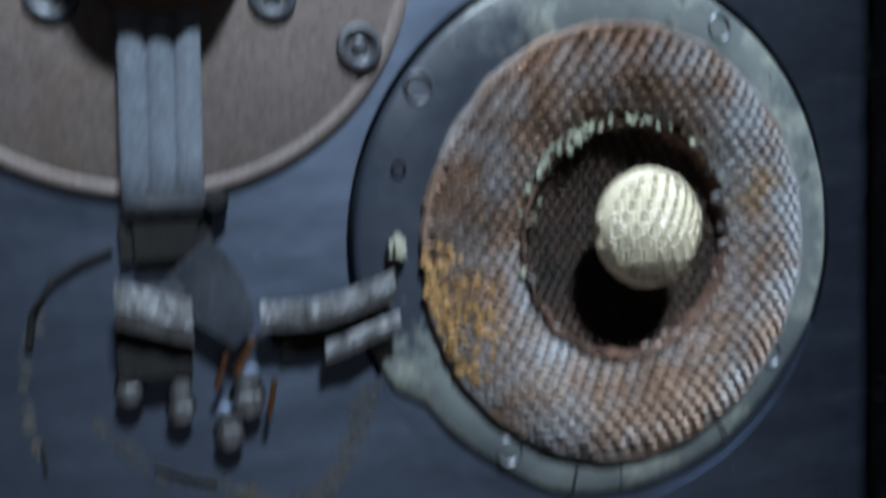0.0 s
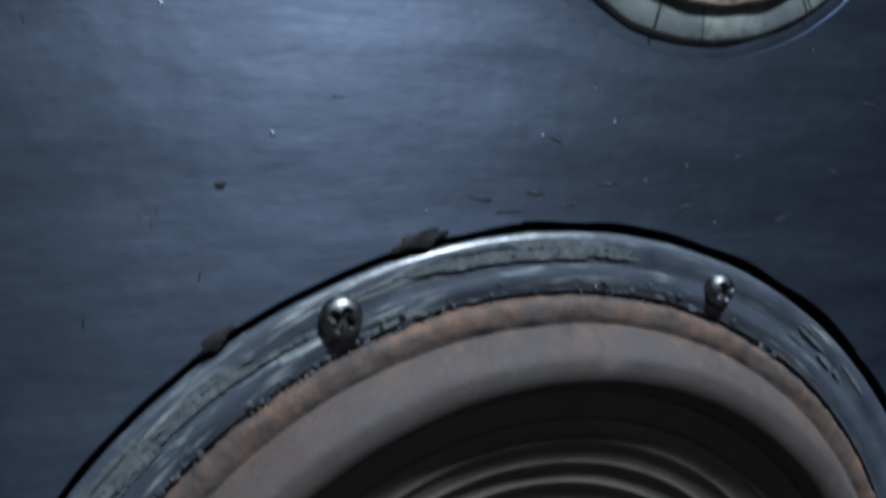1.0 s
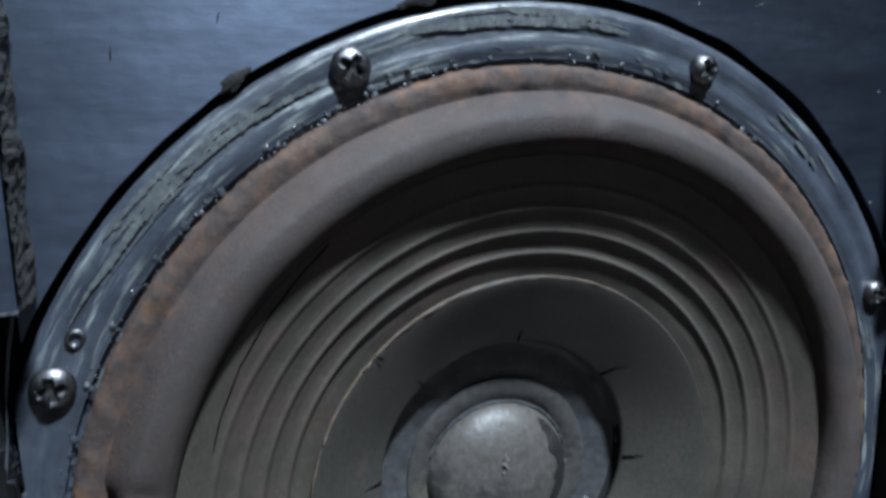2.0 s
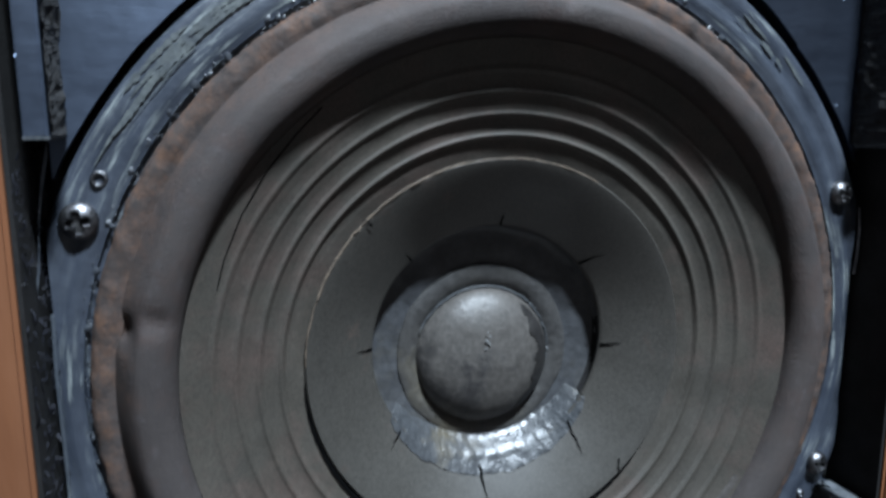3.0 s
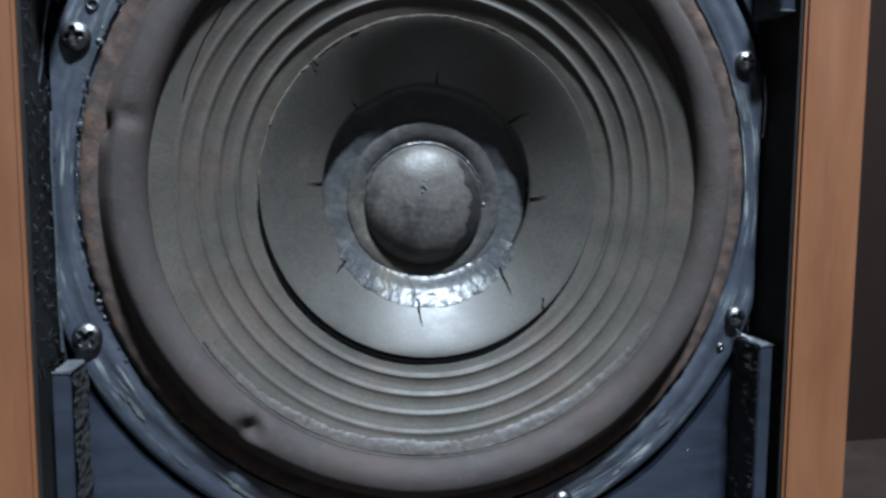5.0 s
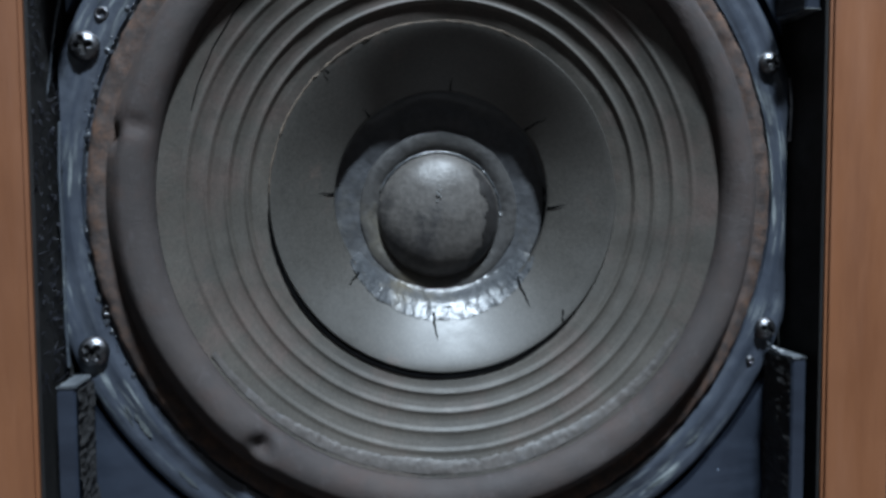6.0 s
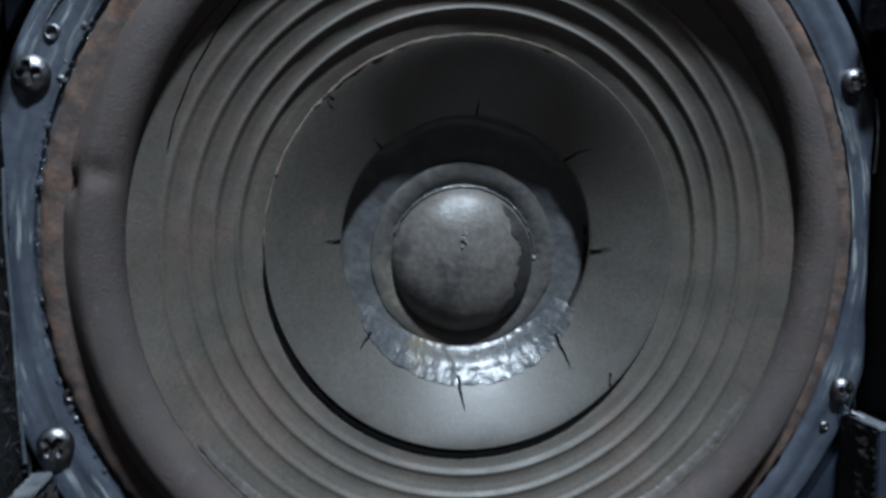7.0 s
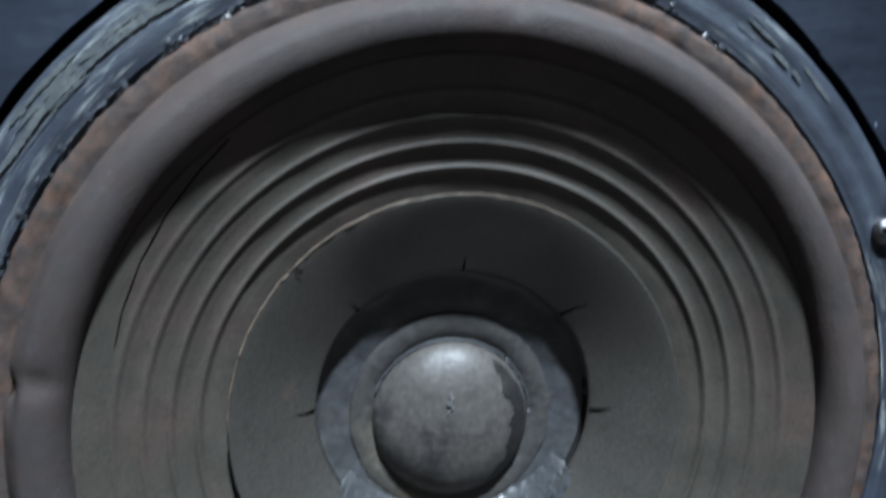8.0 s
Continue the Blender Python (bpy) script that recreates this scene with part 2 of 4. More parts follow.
COATED = surface("coated_grey_paper", (0.0372, 0.0343, 0.0300), (0.0460, 0.0422, 0.0370), 24, (0.40, 0.54), fine=900, relief=0.16, depth=0.0002,
                 third=(0.0588, 0.0455, 0.0383), third_scale=50, third_at=(0.6, 0.72), spec=0.62)
GLUE = surface("dried_clear_glue", (0.034, 0.037, 0.041), (0.056, 0.057, 0.059), 40, (0.24, 0.46), fine=620, relief=0.55, depth=0.0005,
               third=(0.0741, 0.0631, 0.0445), third_scale=40, third_at=(0.55, 0.7), spec=0.6)
COLLAR = surface("dull_blue_glue", (0.036, 0.038, 0.042), (0.052, 0.053, 0.056), 34, (0.34, 0.52), fine=330, relief=0.5, depth=0.0006,
                 third=(0.064, 0.060, 0.052), third_scale=26, third_at=(0.55, 0.75), spec=0.5)
CAP = surface("dusty_dust_cap", (0.056, 0.051, 0.047), (0.082, 0.075, 0.069), 30, (0.40, 0.62), fine=420, relief=0.4, depth=0.0005,
              third=(0.0376, 0.0351, 0.0348), third_scale=46, third_at=(0.53, 0.64), spec=0.45)
STEEL = surface("zinc_steel", (0.075, 0.075, 0.080), (0.200, 0.200, 0.210), 300, (0.30, 0.48), metal=1.0, fine=1500, relief=0.3)
CHROME = surface("chrome_plate", (0.40, 0.42, 0.45), (0.60, 0.62, 0.65), 120, (0.28, 0.46), metal=1.0, fine=420, relief=0.6, depth=0.0008, stretch=(1, 1, 0.08))
DARK_STEEL = surface("dark_steel", (0.07, 0.075, 0.088), (0.14, 0.15, 0.17), 90, (0.35, 0.55), metal=0.6)
RIB = surface("blue_grey_enamel", (0.105, 0.125, 0.155), (0.160, 0.180, 0.215), 90, (0.3, 0.45), relief=0.2)
TAUPE = surface("taupe_enamel", (0.150, 0.124, 0.118), (0.190, 0.157, 0.145), 28, (0.4, 0.55), relief=0.15,
                third=(0.1669, 0.1248, 0.1021), third_scale=20)
FLANGE = half_painted()
RUST = surface("brown_rust", (0.0417, 0.0218, 0.0151), (0.1168, 0.0585, 0.0378), 120, (0.7, 0.9), fine=800, relief=0.8, depth=0.001)
# rust darkened to paint in the shade inside the tweeter's throat
SHADED_RUST = surface("shaded_rust", (0.008, 0.006, 0.005), (0.028, 0.018, 0.012), 90, (0.7, 0.9), spec=0.2)
SHADED_MESH = surface("shaded_rusty_mesh", (0.012, 0.009, 0.007), (0.060, 0.034, 0.022), 90, (0.5, 0.8), metal=0.2, fine=800, relief=0.8, depth=0.001)
CORE = surface("shaded_cap_brown", (0.10, 0.08, 0.05), (0.18, 0.15, 0.10), 120, (0.7, 0.9))
CREAM = surface("cream_enamel", (0.56, 0.50, 0.35), (0.70, 0.63, 0.48), 90, (0.35, 0.5), relief=0.2)
COPPER = surface("copper_wire", (0.55, 0.26, 0.14), (0.75, 0.40, 0.24), 200, (0.2, 0.35), metal=1.0)
WIRE_MESH = rusty_mesh()
ROOM_WALL = surface("brown_wall_paint", (0.0080, 0.0036, 0.0020), (0.0140, 0.0064, 0.0036), 4, (0.7, 0.9), spec=0.2)
ROOM_PALE = surface("grey_wall_paint", (0.12, 0.12, 0.125), (0.16, 0.16, 0.165), 3, (0.7, 0.9))
FLOOR = surface("brown_floor", (0.018, 0.012, 0.009), (0.032, 0.021, 0.016), 8, (0.4, 0.6))
LAMP_WHITE = surface("white_enamel", (0.72, 0.72, 0.70), (0.8, 0.8, 0.78), 20, (0.4, 0.5))


# ---- builders ----
ORG = {}


def thing(name, at, label, category, group="", kind=""):
    ob = new(name)
    ob.location = at
    ob.empty_display_size = 0.02
    ORG[ob] = Vector(at)
    return tagged(ob, label, category, group, kind)


def part(name, bm, material, parent, label="", smooth=True):
    """Links a bmesh, built in world metres, as one mesh under a thing or under a part."""
    org = ORG[parent]
    bmesh.ops.translate(bm, vec=-org, verts=bm.verts)
    me = bpy.data.meshes.new(name)
    bm.to_mesh(me)
    bm.free()
    me.materials.append(material)
    if smooth:
        for p in me.polygons:
            p.use_smooth = True
        me.set_sharp_from_angle(angle=radians(42))
    ob = new(name, me)
    ob.parent = parent
    ORG[ob] = org
    return tagged(ob, label)


def wobble(p, scale, amount):
    return noise.noise(Vector(p) * scale) * amount


def lathe(prof, cx, cz, n=160, shape=None):
    """A turned form round an axis along y. prof: (radius, y), from outside to inside; shape(x, y, z, r, a) may move a point."""
    bm = bmesh.new()
    rings = []
    for r, y in prof:
        if r < 1e-7:
            p = (cx, y, cz)
            rings.append([bm.verts.new(shape(*p, 0, 0) if shape else p)])
            continue
        ring = []
        for i in range(n):
            a = TAU * i / n
            p = (cx + r * math.cos(a), y, cz + r * math.sin(a))
            ring.append(bm.verts.new(shape(*p, r, a) if shape else p))
        rings.append(ring)
    for a, b in zip(rings, rings[1:]):
        for i in range(n):
            j = (i + 1) % n
            if len(b) == 1:
                bm.faces.new((a[i], a[j], b[0]))
            elif len(a) == 1:
                bm.faces.new((a[0], b[j], b[i]))
            else:
                bm.faces.new((a[i], a[j], b[j], b[i]))
    return bm


def block(x0, x1, y0, y1, z0, z1, bevel=0.0, cuts=0, rough=0.0, scale=300):
    bm = bmesh.new()
    bmesh.ops.create_cube(bm, size=1)
    for v in bm.verts:
        v.co = ((x0 + x1) / 2 + v.co.x * (x1 - x0), (y0 + y1) / 2 + v.co.y * (y1 - y0), (z0 + z1) / 2 + v.co.z * (z1 - z0))
    if bevel:
        bmesh.ops.bevel(bm, geom=bm.edges[:], offset=bevel, segments=2, affect="EDGES")
    if cuts:
        long = [e for e in bm.edges if e.calc_length() > 0.5 * max(x1 - x0, y1 - y0, z1 - z0)]
        bmesh.ops.subdivide_edges(bm, edges=long, cuts=cuts, use_grid_fill=True)
    if rough:
        for v in bm.verts:
            v.co += noise.noise_vector(v.co * scale) * rough
    return bm


def blobs(spots, seed, flat=0.6):
    """Small uneven lumps, joined: (x, y, z, radius) each."""
    rnd = random.Random(seed)
    bm = bmesh.new()
    for x, y, z, r in spots:
        made = bmesh.ops.create_icosphere(bm, subdivisions=1, radius=r)["verts"]
        turn = rnd.random() * TAU
        sx, sz = rnd.uniform(0.7, 1.5), rnd.uniform(0.7, 1.2)
        for v in made:
            px, pz = v.co.x * sx, v.co.z * sz
            v.co = (x + px * math.cos(turn) - pz * math.sin(turn), y + v.co.y * flat, z + px * math.sin(turn) + pz * math.cos(turn))
    return bm


def rod(points, radius, n=8):
    bm = bmesh.new()
    pts = [Vector(p) for p in points]
    rings = []
    for i, p in enumerate(pts):
        d = (pts[min(i + 1, len(pts) - 1)] - pts[max(i - 1, 0)]).normalized()
        u = d.orthogonal().normalized()
        w = d.cross(u)
        rings.append([bm.verts.new(p + (u * math.cos(TAU * k / n) + w * math.sin(TAU * k / n)) * radius) for k in range(n)])
    for a, b in zip(rings, rings[1:]):
        for k in range(n):
            bm.faces.new((a[k], a[(k + 1) % n], b[(k + 1) % n], b[k]))
    bm.faces.new(rings[0][::-1])
    bm.faces.new(rings[-1])
    return bm


def ribbon(line, height, thick, lean=0.0, fold=0.0):
    """A bent strip: line of (x, y, z) along its middle, standing height tall in z; fold creases it along its length."""
    bm = bmesh.new()
    rows = []
    for x, y, z in line:
        rows.append([bm.verts.new(c) for c in ((x, y - lean + fold, z - height / 2), (x, y - 0.5 * fold, z - 0.12 * height), (x, y + lean + fold, z + height / 2),
                                               (x, y + thick + lean + fold, z + height / 2), (x, y + thick - 0.5 * fold, z - 0.12 * height), (x, y + thick - lean + fold, z - height / 2))])
    for a, b in zip(rows, rows[1:]):
        for k in range(6):
            bm.faces.new((a[k], a[(k + 1) % 6], b[(k + 1) % 6], b[k]))
    for r in (rows[0], rows[-1]):
        bm.faces.new((r[0], r[1], r[4], r[5]))
        bm.faces.new((r[1], r[2], r[3], r[4]))
    bmesh.ops.recalc_face_normals(bm, faces=bm.faces)
    return bm


def screw_head(x, y, z, r, high, turn):
    """A domed screw head with a sunk cross."""
    def dig(px, py, pz, rr, a):
        u = rr * math.cos(a + turn)
        v = rr * math.sin(a + turn)
        arm = 0.20 * r
        if rr < 0.66 * r and (abs(u) < arm or abs(v) < arm) and py < y:
            py += 0.55 * high * (1 - rr / r)
        return px, py, pz
    prof = [(r, y + 0.0004), (r, y - 0.25 * high)] + [(r * math.cos(t * math.pi / 2 / 13), y - high * (0.25 + 0.75 * math.sin(t * math.pi / 2 / 13))) for t in range(1, 13)] + [(0, y - high)]
    return lathe(prof, x, z, 48, dig)


def add_screw(parent, x, y, z, r=0.0050, high=0.0036, turn=0.4, material=None):
    ob = part("screw", screw_head(x, y, z, r, high, turn), material or STEEL, parent)
    ob.data.materials.append(BLACK)
    mid = Vector((x, y, z)) - ORG[parent]
    for p in ob.data.polygons:
        d = p.center - mid
        a, rr = math.atan2(d.z, d.x) + turn, math.hypot(d.x, d.z)
        if rr < 0.60 * r and min(abs(rr * math.cos(a)), abs(rr * math.sin(a))) < 0.15 * r:
            p.material_index = 1
    return ob


# ---- the room ----
def slab(name, x0, x1, y0, y1, z0, z1, material, label):
    ob = part(name, block(x0, x1, y0, y1, z0, z1), material, ROOT, smooth=False)
    ob.parent = None
    return tagged(ob, label, name.split("_")[0], kind="structure")


ROOT = new("room_origin")
ORG[ROOT] = Vector((0, 0, 0))
slab("floor", -1.7, 1.7, -2.5, 0.60, -0.05, 0.0, FLOOR, "plain brown floor under the loudspeaker")
slab("wall_north", -1.7, 1.7, 0.50, 0.60, 0.0, 2.5, ROOM_WALL, "dark brown wall behind the loudspeaker")
slab("wall_south", -1.7, 1.7, -2.6, -2.5, 0.0, 2.5, ROOM_PALE, "plain dark grey wall")
slab("wall_east", 1.7, 1.8, -2.5, 0.60, 0.0, 2.5, ROOM_WALL, "dark brown side wall")
slab("wall_west", -1.8, -1.7, -2.5, 0.60, 0.0, 2.5, ROOM_WALL, "dark brown side wall")
slab("ceiling", -1.8, 1.8, -2.6, 0.60, 2.5, 2.55, ROOM_PALE, "plain dark grey ceiling")
bpy.data.objects.remove(ROOT)

lamp = thing("ceiling_lamp", (LAMP_AT[0], LAMP_AT[1], 2.5), "white enamelled ceiling lamp housing above the loudspeaker", "lamp")
part("housing", block(LAMP_AT[0] - 0.34, LAMP_AT[0] + 0.34, LAMP_AT[1] - 0.11, LAMP_AT[1] + 0.11, 2.42, 2.5, 0.008), LAMP_WHITE, lamp)

# ---- the cabinet ----
HALF, INNER, OUTER, FRONT = 0.1380, 0.1440, 0.1738, -0.0220
TW, MID = (0.0458, 0.5896), (-0.0671, 0.6660)
cabinet = thing("speaker_cabinet", (0, 0.12, 0), "brown wood-veneered loudspeaker cabinet with a scuffed blue-black baffle", "loudspeaker")


def side_panel(s):
    x0, x1 = sorted((s * (INNER + 0.0006), s * OUTER))
    bm = block(x0, x1, FRONT, 0.28, 0.0, 0.80, 0.0012)
    return part("side_panel", bm, WOOD, cabinet, "warm brown veneered side panel", smooth=False)


for s in (-1, 1):
    side_panel(s)
    x0, x1 = sorted((s * (INNER - 0.0008), s * (INNER + 0.0004)))
    part("inner_lining", block(x0, x1, FRONT + 0.002, 0.26, 0.022, 0.778), BLACK, cabinet, "matt black inner face", smooth=False)
part("top_panel", block(-INNER, INNER, FRONT, 0.28, 0.78, 0.80, 0.001), WOOD, cabinet, smooth=False)
part("bottom_panel", block(-INNER, INNER, FRONT, 0.28, 0.0, 0.02, 0.001), WOOD, cabinet, smooth=False)
part("back_panel", block(-INNER, INNER, 0.265, 0.28, 0.02, 0.78), BLACK, cabinet, smooth=False)


def baffle():
    """Board with the woofer's round cut-out, which runs out through both sides, and a hole for the tweeter."""
    hole = 0.1532
    dz = math.sqrt(hole ** 2 - HALF ** 2)
    bm = bmesh.new()

    def loop(points):
        vs = [bm.verts.new((x, 0, z)) for x, z in points]
        return [bm.edges.new((a, b)) for a, b in zip(vs, vs[1:] + vs[:1])]
    a0 = math.atan2(dz, HALF)
    rnd = random.Random(5)
    arc = []
    for i in range(281):
        a = a0 + (math.pi - 2 * a0) * i / 280
        r = hole + wobble((math.cos(a) * 9, math.sin(a) * 9, 1), 1.0, 0.0008) + (0.0006 if 0.15 < i / 280 < 0.52 else 0)
        arc.append((r * math.cos(a), CZ + r * math.sin(a)))
    arc[0], arc[-1] = (HALF, CZ + dz), (-HALF, CZ + dz)
    edges = loop(arc + [(-HALF, 0.7795), (HALF, 0.7795)])
    edges += loop([(TW[0] + 0.0733 * math.cos(TAU * i / 96), TW[1] + 0.0733 * math.sin(TAU * i / 96)) for i in range(96)])
    bmesh.ops.triangle_fill(bm, edges=edges, use_beauty=True, normal=(0, -1, 0))
    low = [(x, 2 * CZ - z) for x, z in arc]
    edges = loop(low + [(-HALF, 0.0205), (HALF, 0.0205)])
    bmesh.ops.triangle_fill(bm, edges=edges, use_beauty=True, normal=(0, -1, 0))
    made = bmesh.ops.extrude_face_region(bm, geom=bm.faces[:])["geom"]
    bmesh.ops.translate(bm, vec=(0, 0.018, 0), verts=[g for g in made if isinstance(g, bmesh.types.BMVert)])
    bmesh.ops.recalc_face_normals(bm, faces=bm.faces)
    return part("baffle", bm, PAINT, cabinet, "blue-black painted board with scuffs and specks", smooth=False)


baffle()
part("backing", block(-INNER + 0.001, INNER - 0.001, 0.060, 0.066, 0.022, 0.778), BLACK, cabinet, "black inner board", smooth=False)


def guide_strip(s, z0, z1, seed, inner=0.1334):
    """A tall raised strip along the baffle's side: painted face, worn ends, ragged raw edge turned inwards."""
    xi, xo, deep = s * inner, s * (inner + 0.0060), 0.0178
    x0, x1 = sorted((xi, xo))
    strip = part("guide_strip", block(x0, x1, -deep, 0.016, z0, z1, 0.0005), PAINT, cabinet, "painted raised strip", smooth=False)
    bm = bmesh.new()
    rows = []
    n = int((z1 - z0) / 0.0010)
    for i in range(n + 1):
        z = z0 + 0.0006 + (z1 - z0 - 0.0012) * i / n
        row = []
        for k in range(8):
            y = -deep - 0.0002 + (deep + 0.0001) * k / 7
            out = 0.0007 + abs(wobble((k * 0.9, z * 320, seed), 1.0, 0.0016)) * (1.0 if k < 7 else 0.2) + 0.0022 * max(0.0, noise.noise(Vector((k * 0.5, z * 75, seed + 9))) - 0.18)
            row.append(bm.verts.new((xi - s * out, y + wobble((seed, z * 260, k), 1.0, 0.0008), z)))
        rows.append(row)
    for a, b in zip(rows, rows[1:]):
        for k in range(7):
            bm.faces.new((a[k], a[k + 1], b[k + 1], b[k]))
    part("raw_edge", bm, FIBRE, strip, "ragged black raw board edge", smooth=False)
    end = z1 if z1 < 0.5 else z0
    cap = block(x0 - 0.0002, x1 + 0.0002, -deep - 0.0003, -0.0004, end - 0.0005, end + 0.0005, 0.0003, 8, 0.0004, 500)
    part("worn_end", cap, WORN, strip, "pale worn end of the strip", smooth=False)


guide_strip(-1, 0.3985, 0.7790, 2, 0.1340)
guide_strip(1, 0.3925, 0.7790, 4, 0.1362)
guide_strip(-1, 0.0210, 0.2562, 6)
guide_strip(1, 0.0210, 0.2562, 8)


def torn_edge(s, seed):
    """Splintered board edge showing beside the woofer, where the strip is cut away."""
    bm = bmesh.new()
    rows = []
    for i in range(121):
        z = 0.2545 + 0.140 * i / 120
        jag = abs(wobble((seed, z * 420, 0), 1.0, 0.0030)) + 0.0006
        rows.append([bm.verts.new((s * (HALF + 0.0028), 0.0035, z)), bm.verts.new((s * (HALF + 0.0036 + 0.5 * jag), 0.0040 + wobble((z * 300, seed, 2), 1, 0.001), z)),
                     bm.verts.new((s * (HALF + 0.0036 + jag), 0.0075, z)), bm.verts.new((s * (HALF + 0.0028), 0.0175, z))])
    for a, b in zip(rows, rows[1:]):
        for k in range(3):
            bm.faces.new((a[k], a[k + 1], b[k + 1], b[k]))
    part("torn_edge", bm, FIBRE, cabinet, "splintered dark board edge", smooth=False)


def splinters(s, seed, count):
    """Loose fibres and slivers standing out of the torn board edge."""
    rnd = random.Random(seed)
    bm = bmesh.new()
    for _ in range(count):
        z = rnd.uniform(0.256, 0.394)
        lining = rnd.random() < 0.6
        x = s * (INNER - 0.0010) if lining else s * (HALF + rnd.uniform(0.0026, 0.0046))
        y = rnd.uniform(-0.0205, 0.0110) if lining else rnd.uniform(-0.0012, 0.0110)
        size = rnd.uniform(0.0012, 0.0042)
        way = Vector((s * rnd.uniform(-0.8, 0.0) if lining else s * rnd.uniform(-0.1, 0.7), rnd.uniform(-0.6, 0.3), rnd.gauss(0, 1.0))).normalized() * size
        side = Vector((rnd.uniform(-1, 1), rnd.uniform(-1, 1), 0.2)).normalized() * rnd.uniform(0.0002, 0.0005)
        base = Vector((x, y, z))
        a, b, c = (bm.verts.new(base + side), bm.verts.new(base - side), bm.verts.new(base + way))
        d = bm.verts.new(base + side.orthogonal().normalized() * 0.0003)
        for f in ((a, b, c), (b, d, c), (d, a, c)):
            bm.faces.new(f)
    return bm


tagged(part("torn_fibre", splinters(-1, 61, 700), SPLINTER, cabinet, "dark torn splinters and fibres", smooth=False), kind="stuff")
torn_edge(-1, 2.0)
torn_edge(1, 9.0)


def residue(runs, seed, size):
    """Dried glue left where a fitting was torn off: crumbs along bent runs of (x, z)."""
    rnd = random.Random(seed)
    spots = []
    for points, count, spread in runs:
        for _ in range(count):
            u = rnd.random() * (len(points) - 1)
            k = min(int(u), len(points) - 2)
            f = u - k
            x, z = (points[k][n] * (1 - f) + points[k + 1][n] * f + rnd.gauss(0, spread) for n in (0, 1))
            spots.append((x, 0.0, z, size * rnd.uniform(0.35, 1.2)))
    return blobs(spots, seed, 0.11)


RIGHT_RUN = [(-0.0448, 0.5315), (-0.0368, 0.5362), (-0.0303, 0.5420), (-0.0260, 0.5510), (-0.0243, 0.5590)]
LOW_RUN = [(-0.0828, 0.5580), (-0.0726, 0.5460), (-0.0608, 0.5405), (-0.0518, 0.5362), (-0.0448, 0.5315)]
LEFT_RUN = [(-0.0943, 0.5510), (-0.0963, 0.5620), (-0.0963, 0.5760), (-0.0925, 0.5846)]
tagged(part("glue_residue", residue([(RIGHT_RUN, 150, 0.0013), (LOW_RUN, 120, 0.0008), (LEFT_RUN, 26, 0.0006)], 4, 0.0011),
            GLUE, cabinet, "greyish dried glue left in a broken ring"), kind="stuff")
part("glue_trace", rod([(-0.0780, -0.0002, 0.5960), (-0.0840, -0.0003, 0.5938), (-0.0900, -0.0002, 0.5900), (-0.0940, -0.0003, 0.5840), (-0.0952, -0.0002, 0.5770)], 0.0008), BLACK, cabinet, "dark crusted glue line")
part("glue_trace", rod([(-0.0730, -0.0001, 0.5475), (-0.0650, -0.0003, 0.5434), (-0.0600, -0.0002, 0.5416)], 0.0005), BLACK, cabinet, "dark crusted glue line")
part("glue_trace", rod([(-0.0946, -0.0002, 0.5560), (-0.0943, -0.0003, 0.5500)], 0.0004), BLACK, cabinet, "dark scratch in the paint")



def crumb(name, x, z, wide, tall, turn, proud, seed, material, label):
    """One uneven crumb or scuff lying on the board."""
    bm = bmesh.new()
    bmesh.ops.create_icosphere(bm, subdivisions=3, radius=1.0)
    c, n = math.cos(turn), math.sin(turn)
    for v in bm.verts:
        f = 1.0 + wobble((v.co.x + seed, v.co.y, v.co.z), 1.6, 0.55) + wobble((v.co.x, v.co.y + seed, v.co.z), 4.0, 0.3)
        px, pz = v.co.x * wide * f, v.co.z * tall * f
        v.co = (x + px * c - pz * n, v.co.y * proud * f, z + px * n + pz * c)
    part(name, bm, material, cabinet, label)


crumb("paint_lump", -0.0345, 0.4702, 0.0062, 0.0022, 0.26, 0.0007, 1.3, BLACK, "dark crumbling lump of sealant")
crumb("paint_lump", -0.0842, 0.4488, 0.0042, 0.0016, 0.62, 0.0006, 5.1, BLACK, "dark crumbling lump of sealant")
crumb("dent", -0.0815, 0.4848, 0.0013, 0.0008, 0.1, 0.0003, 8.7, BLACK, "small dark dent")
rnd = random.Random(31)
for x, z, w in ((-0.0990, 0.4780, 0.0012), (-0.0968, 0.4766, 0.0015), (-0.0955, 0.4790, 0.0010), (-0.0870, 0.4640, 0.0016), (-0.0180, 0.4800, 0.0040), (-0.0110, 0.4765, 0.0052),
                (-0.0030, 0.4810, 0.0036), (0.0060, 0.4775, 0.0030), (0.0180, 0.4830, 0.0046), (0.0420, 0.4760, 0.0034), (0.0600, 0.4900, 0.0030), (0.0760, 0.4720, 0.0040),
                (0.0930, 0.4850, 0.0028), (0.1050, 0.5050, 0.0036), (-0.0540, 0.5050, 0.0020), (-0.1120, 0.4550, 0.0022), (-0.1190, 0.5200, 0.0018), (0.0020, 0.4950, 0.0026)):
    upright = x < -0.08
    crumb("scuff", x, z, 0.8 * w, w * rnd.uniform(0.06, 0.16), (1.4 if upright else 0.0) + rnd.gauss(0, 0.2), 0.00010, rnd.uniform(0, 50), SCUFF, "dark scuffed-off paint")

# ---- the woofer ----
woofer = thing("woofer", (0, 0.02, CZ), "large worn woofer with a dusty ridged paper cone and rusty gasket", "loudspeaker driver")


def cut_flanks(bm, x):
    for s in (-1, 1):
        bmesh.ops.bisect_plane(bm, geom=bm.verts[:] + bm.edges[:] + bm.faces[:], plane_co=(s * x, 0, 0), plane_no=(s, 0, 0), clear_outer=True)
    return bm


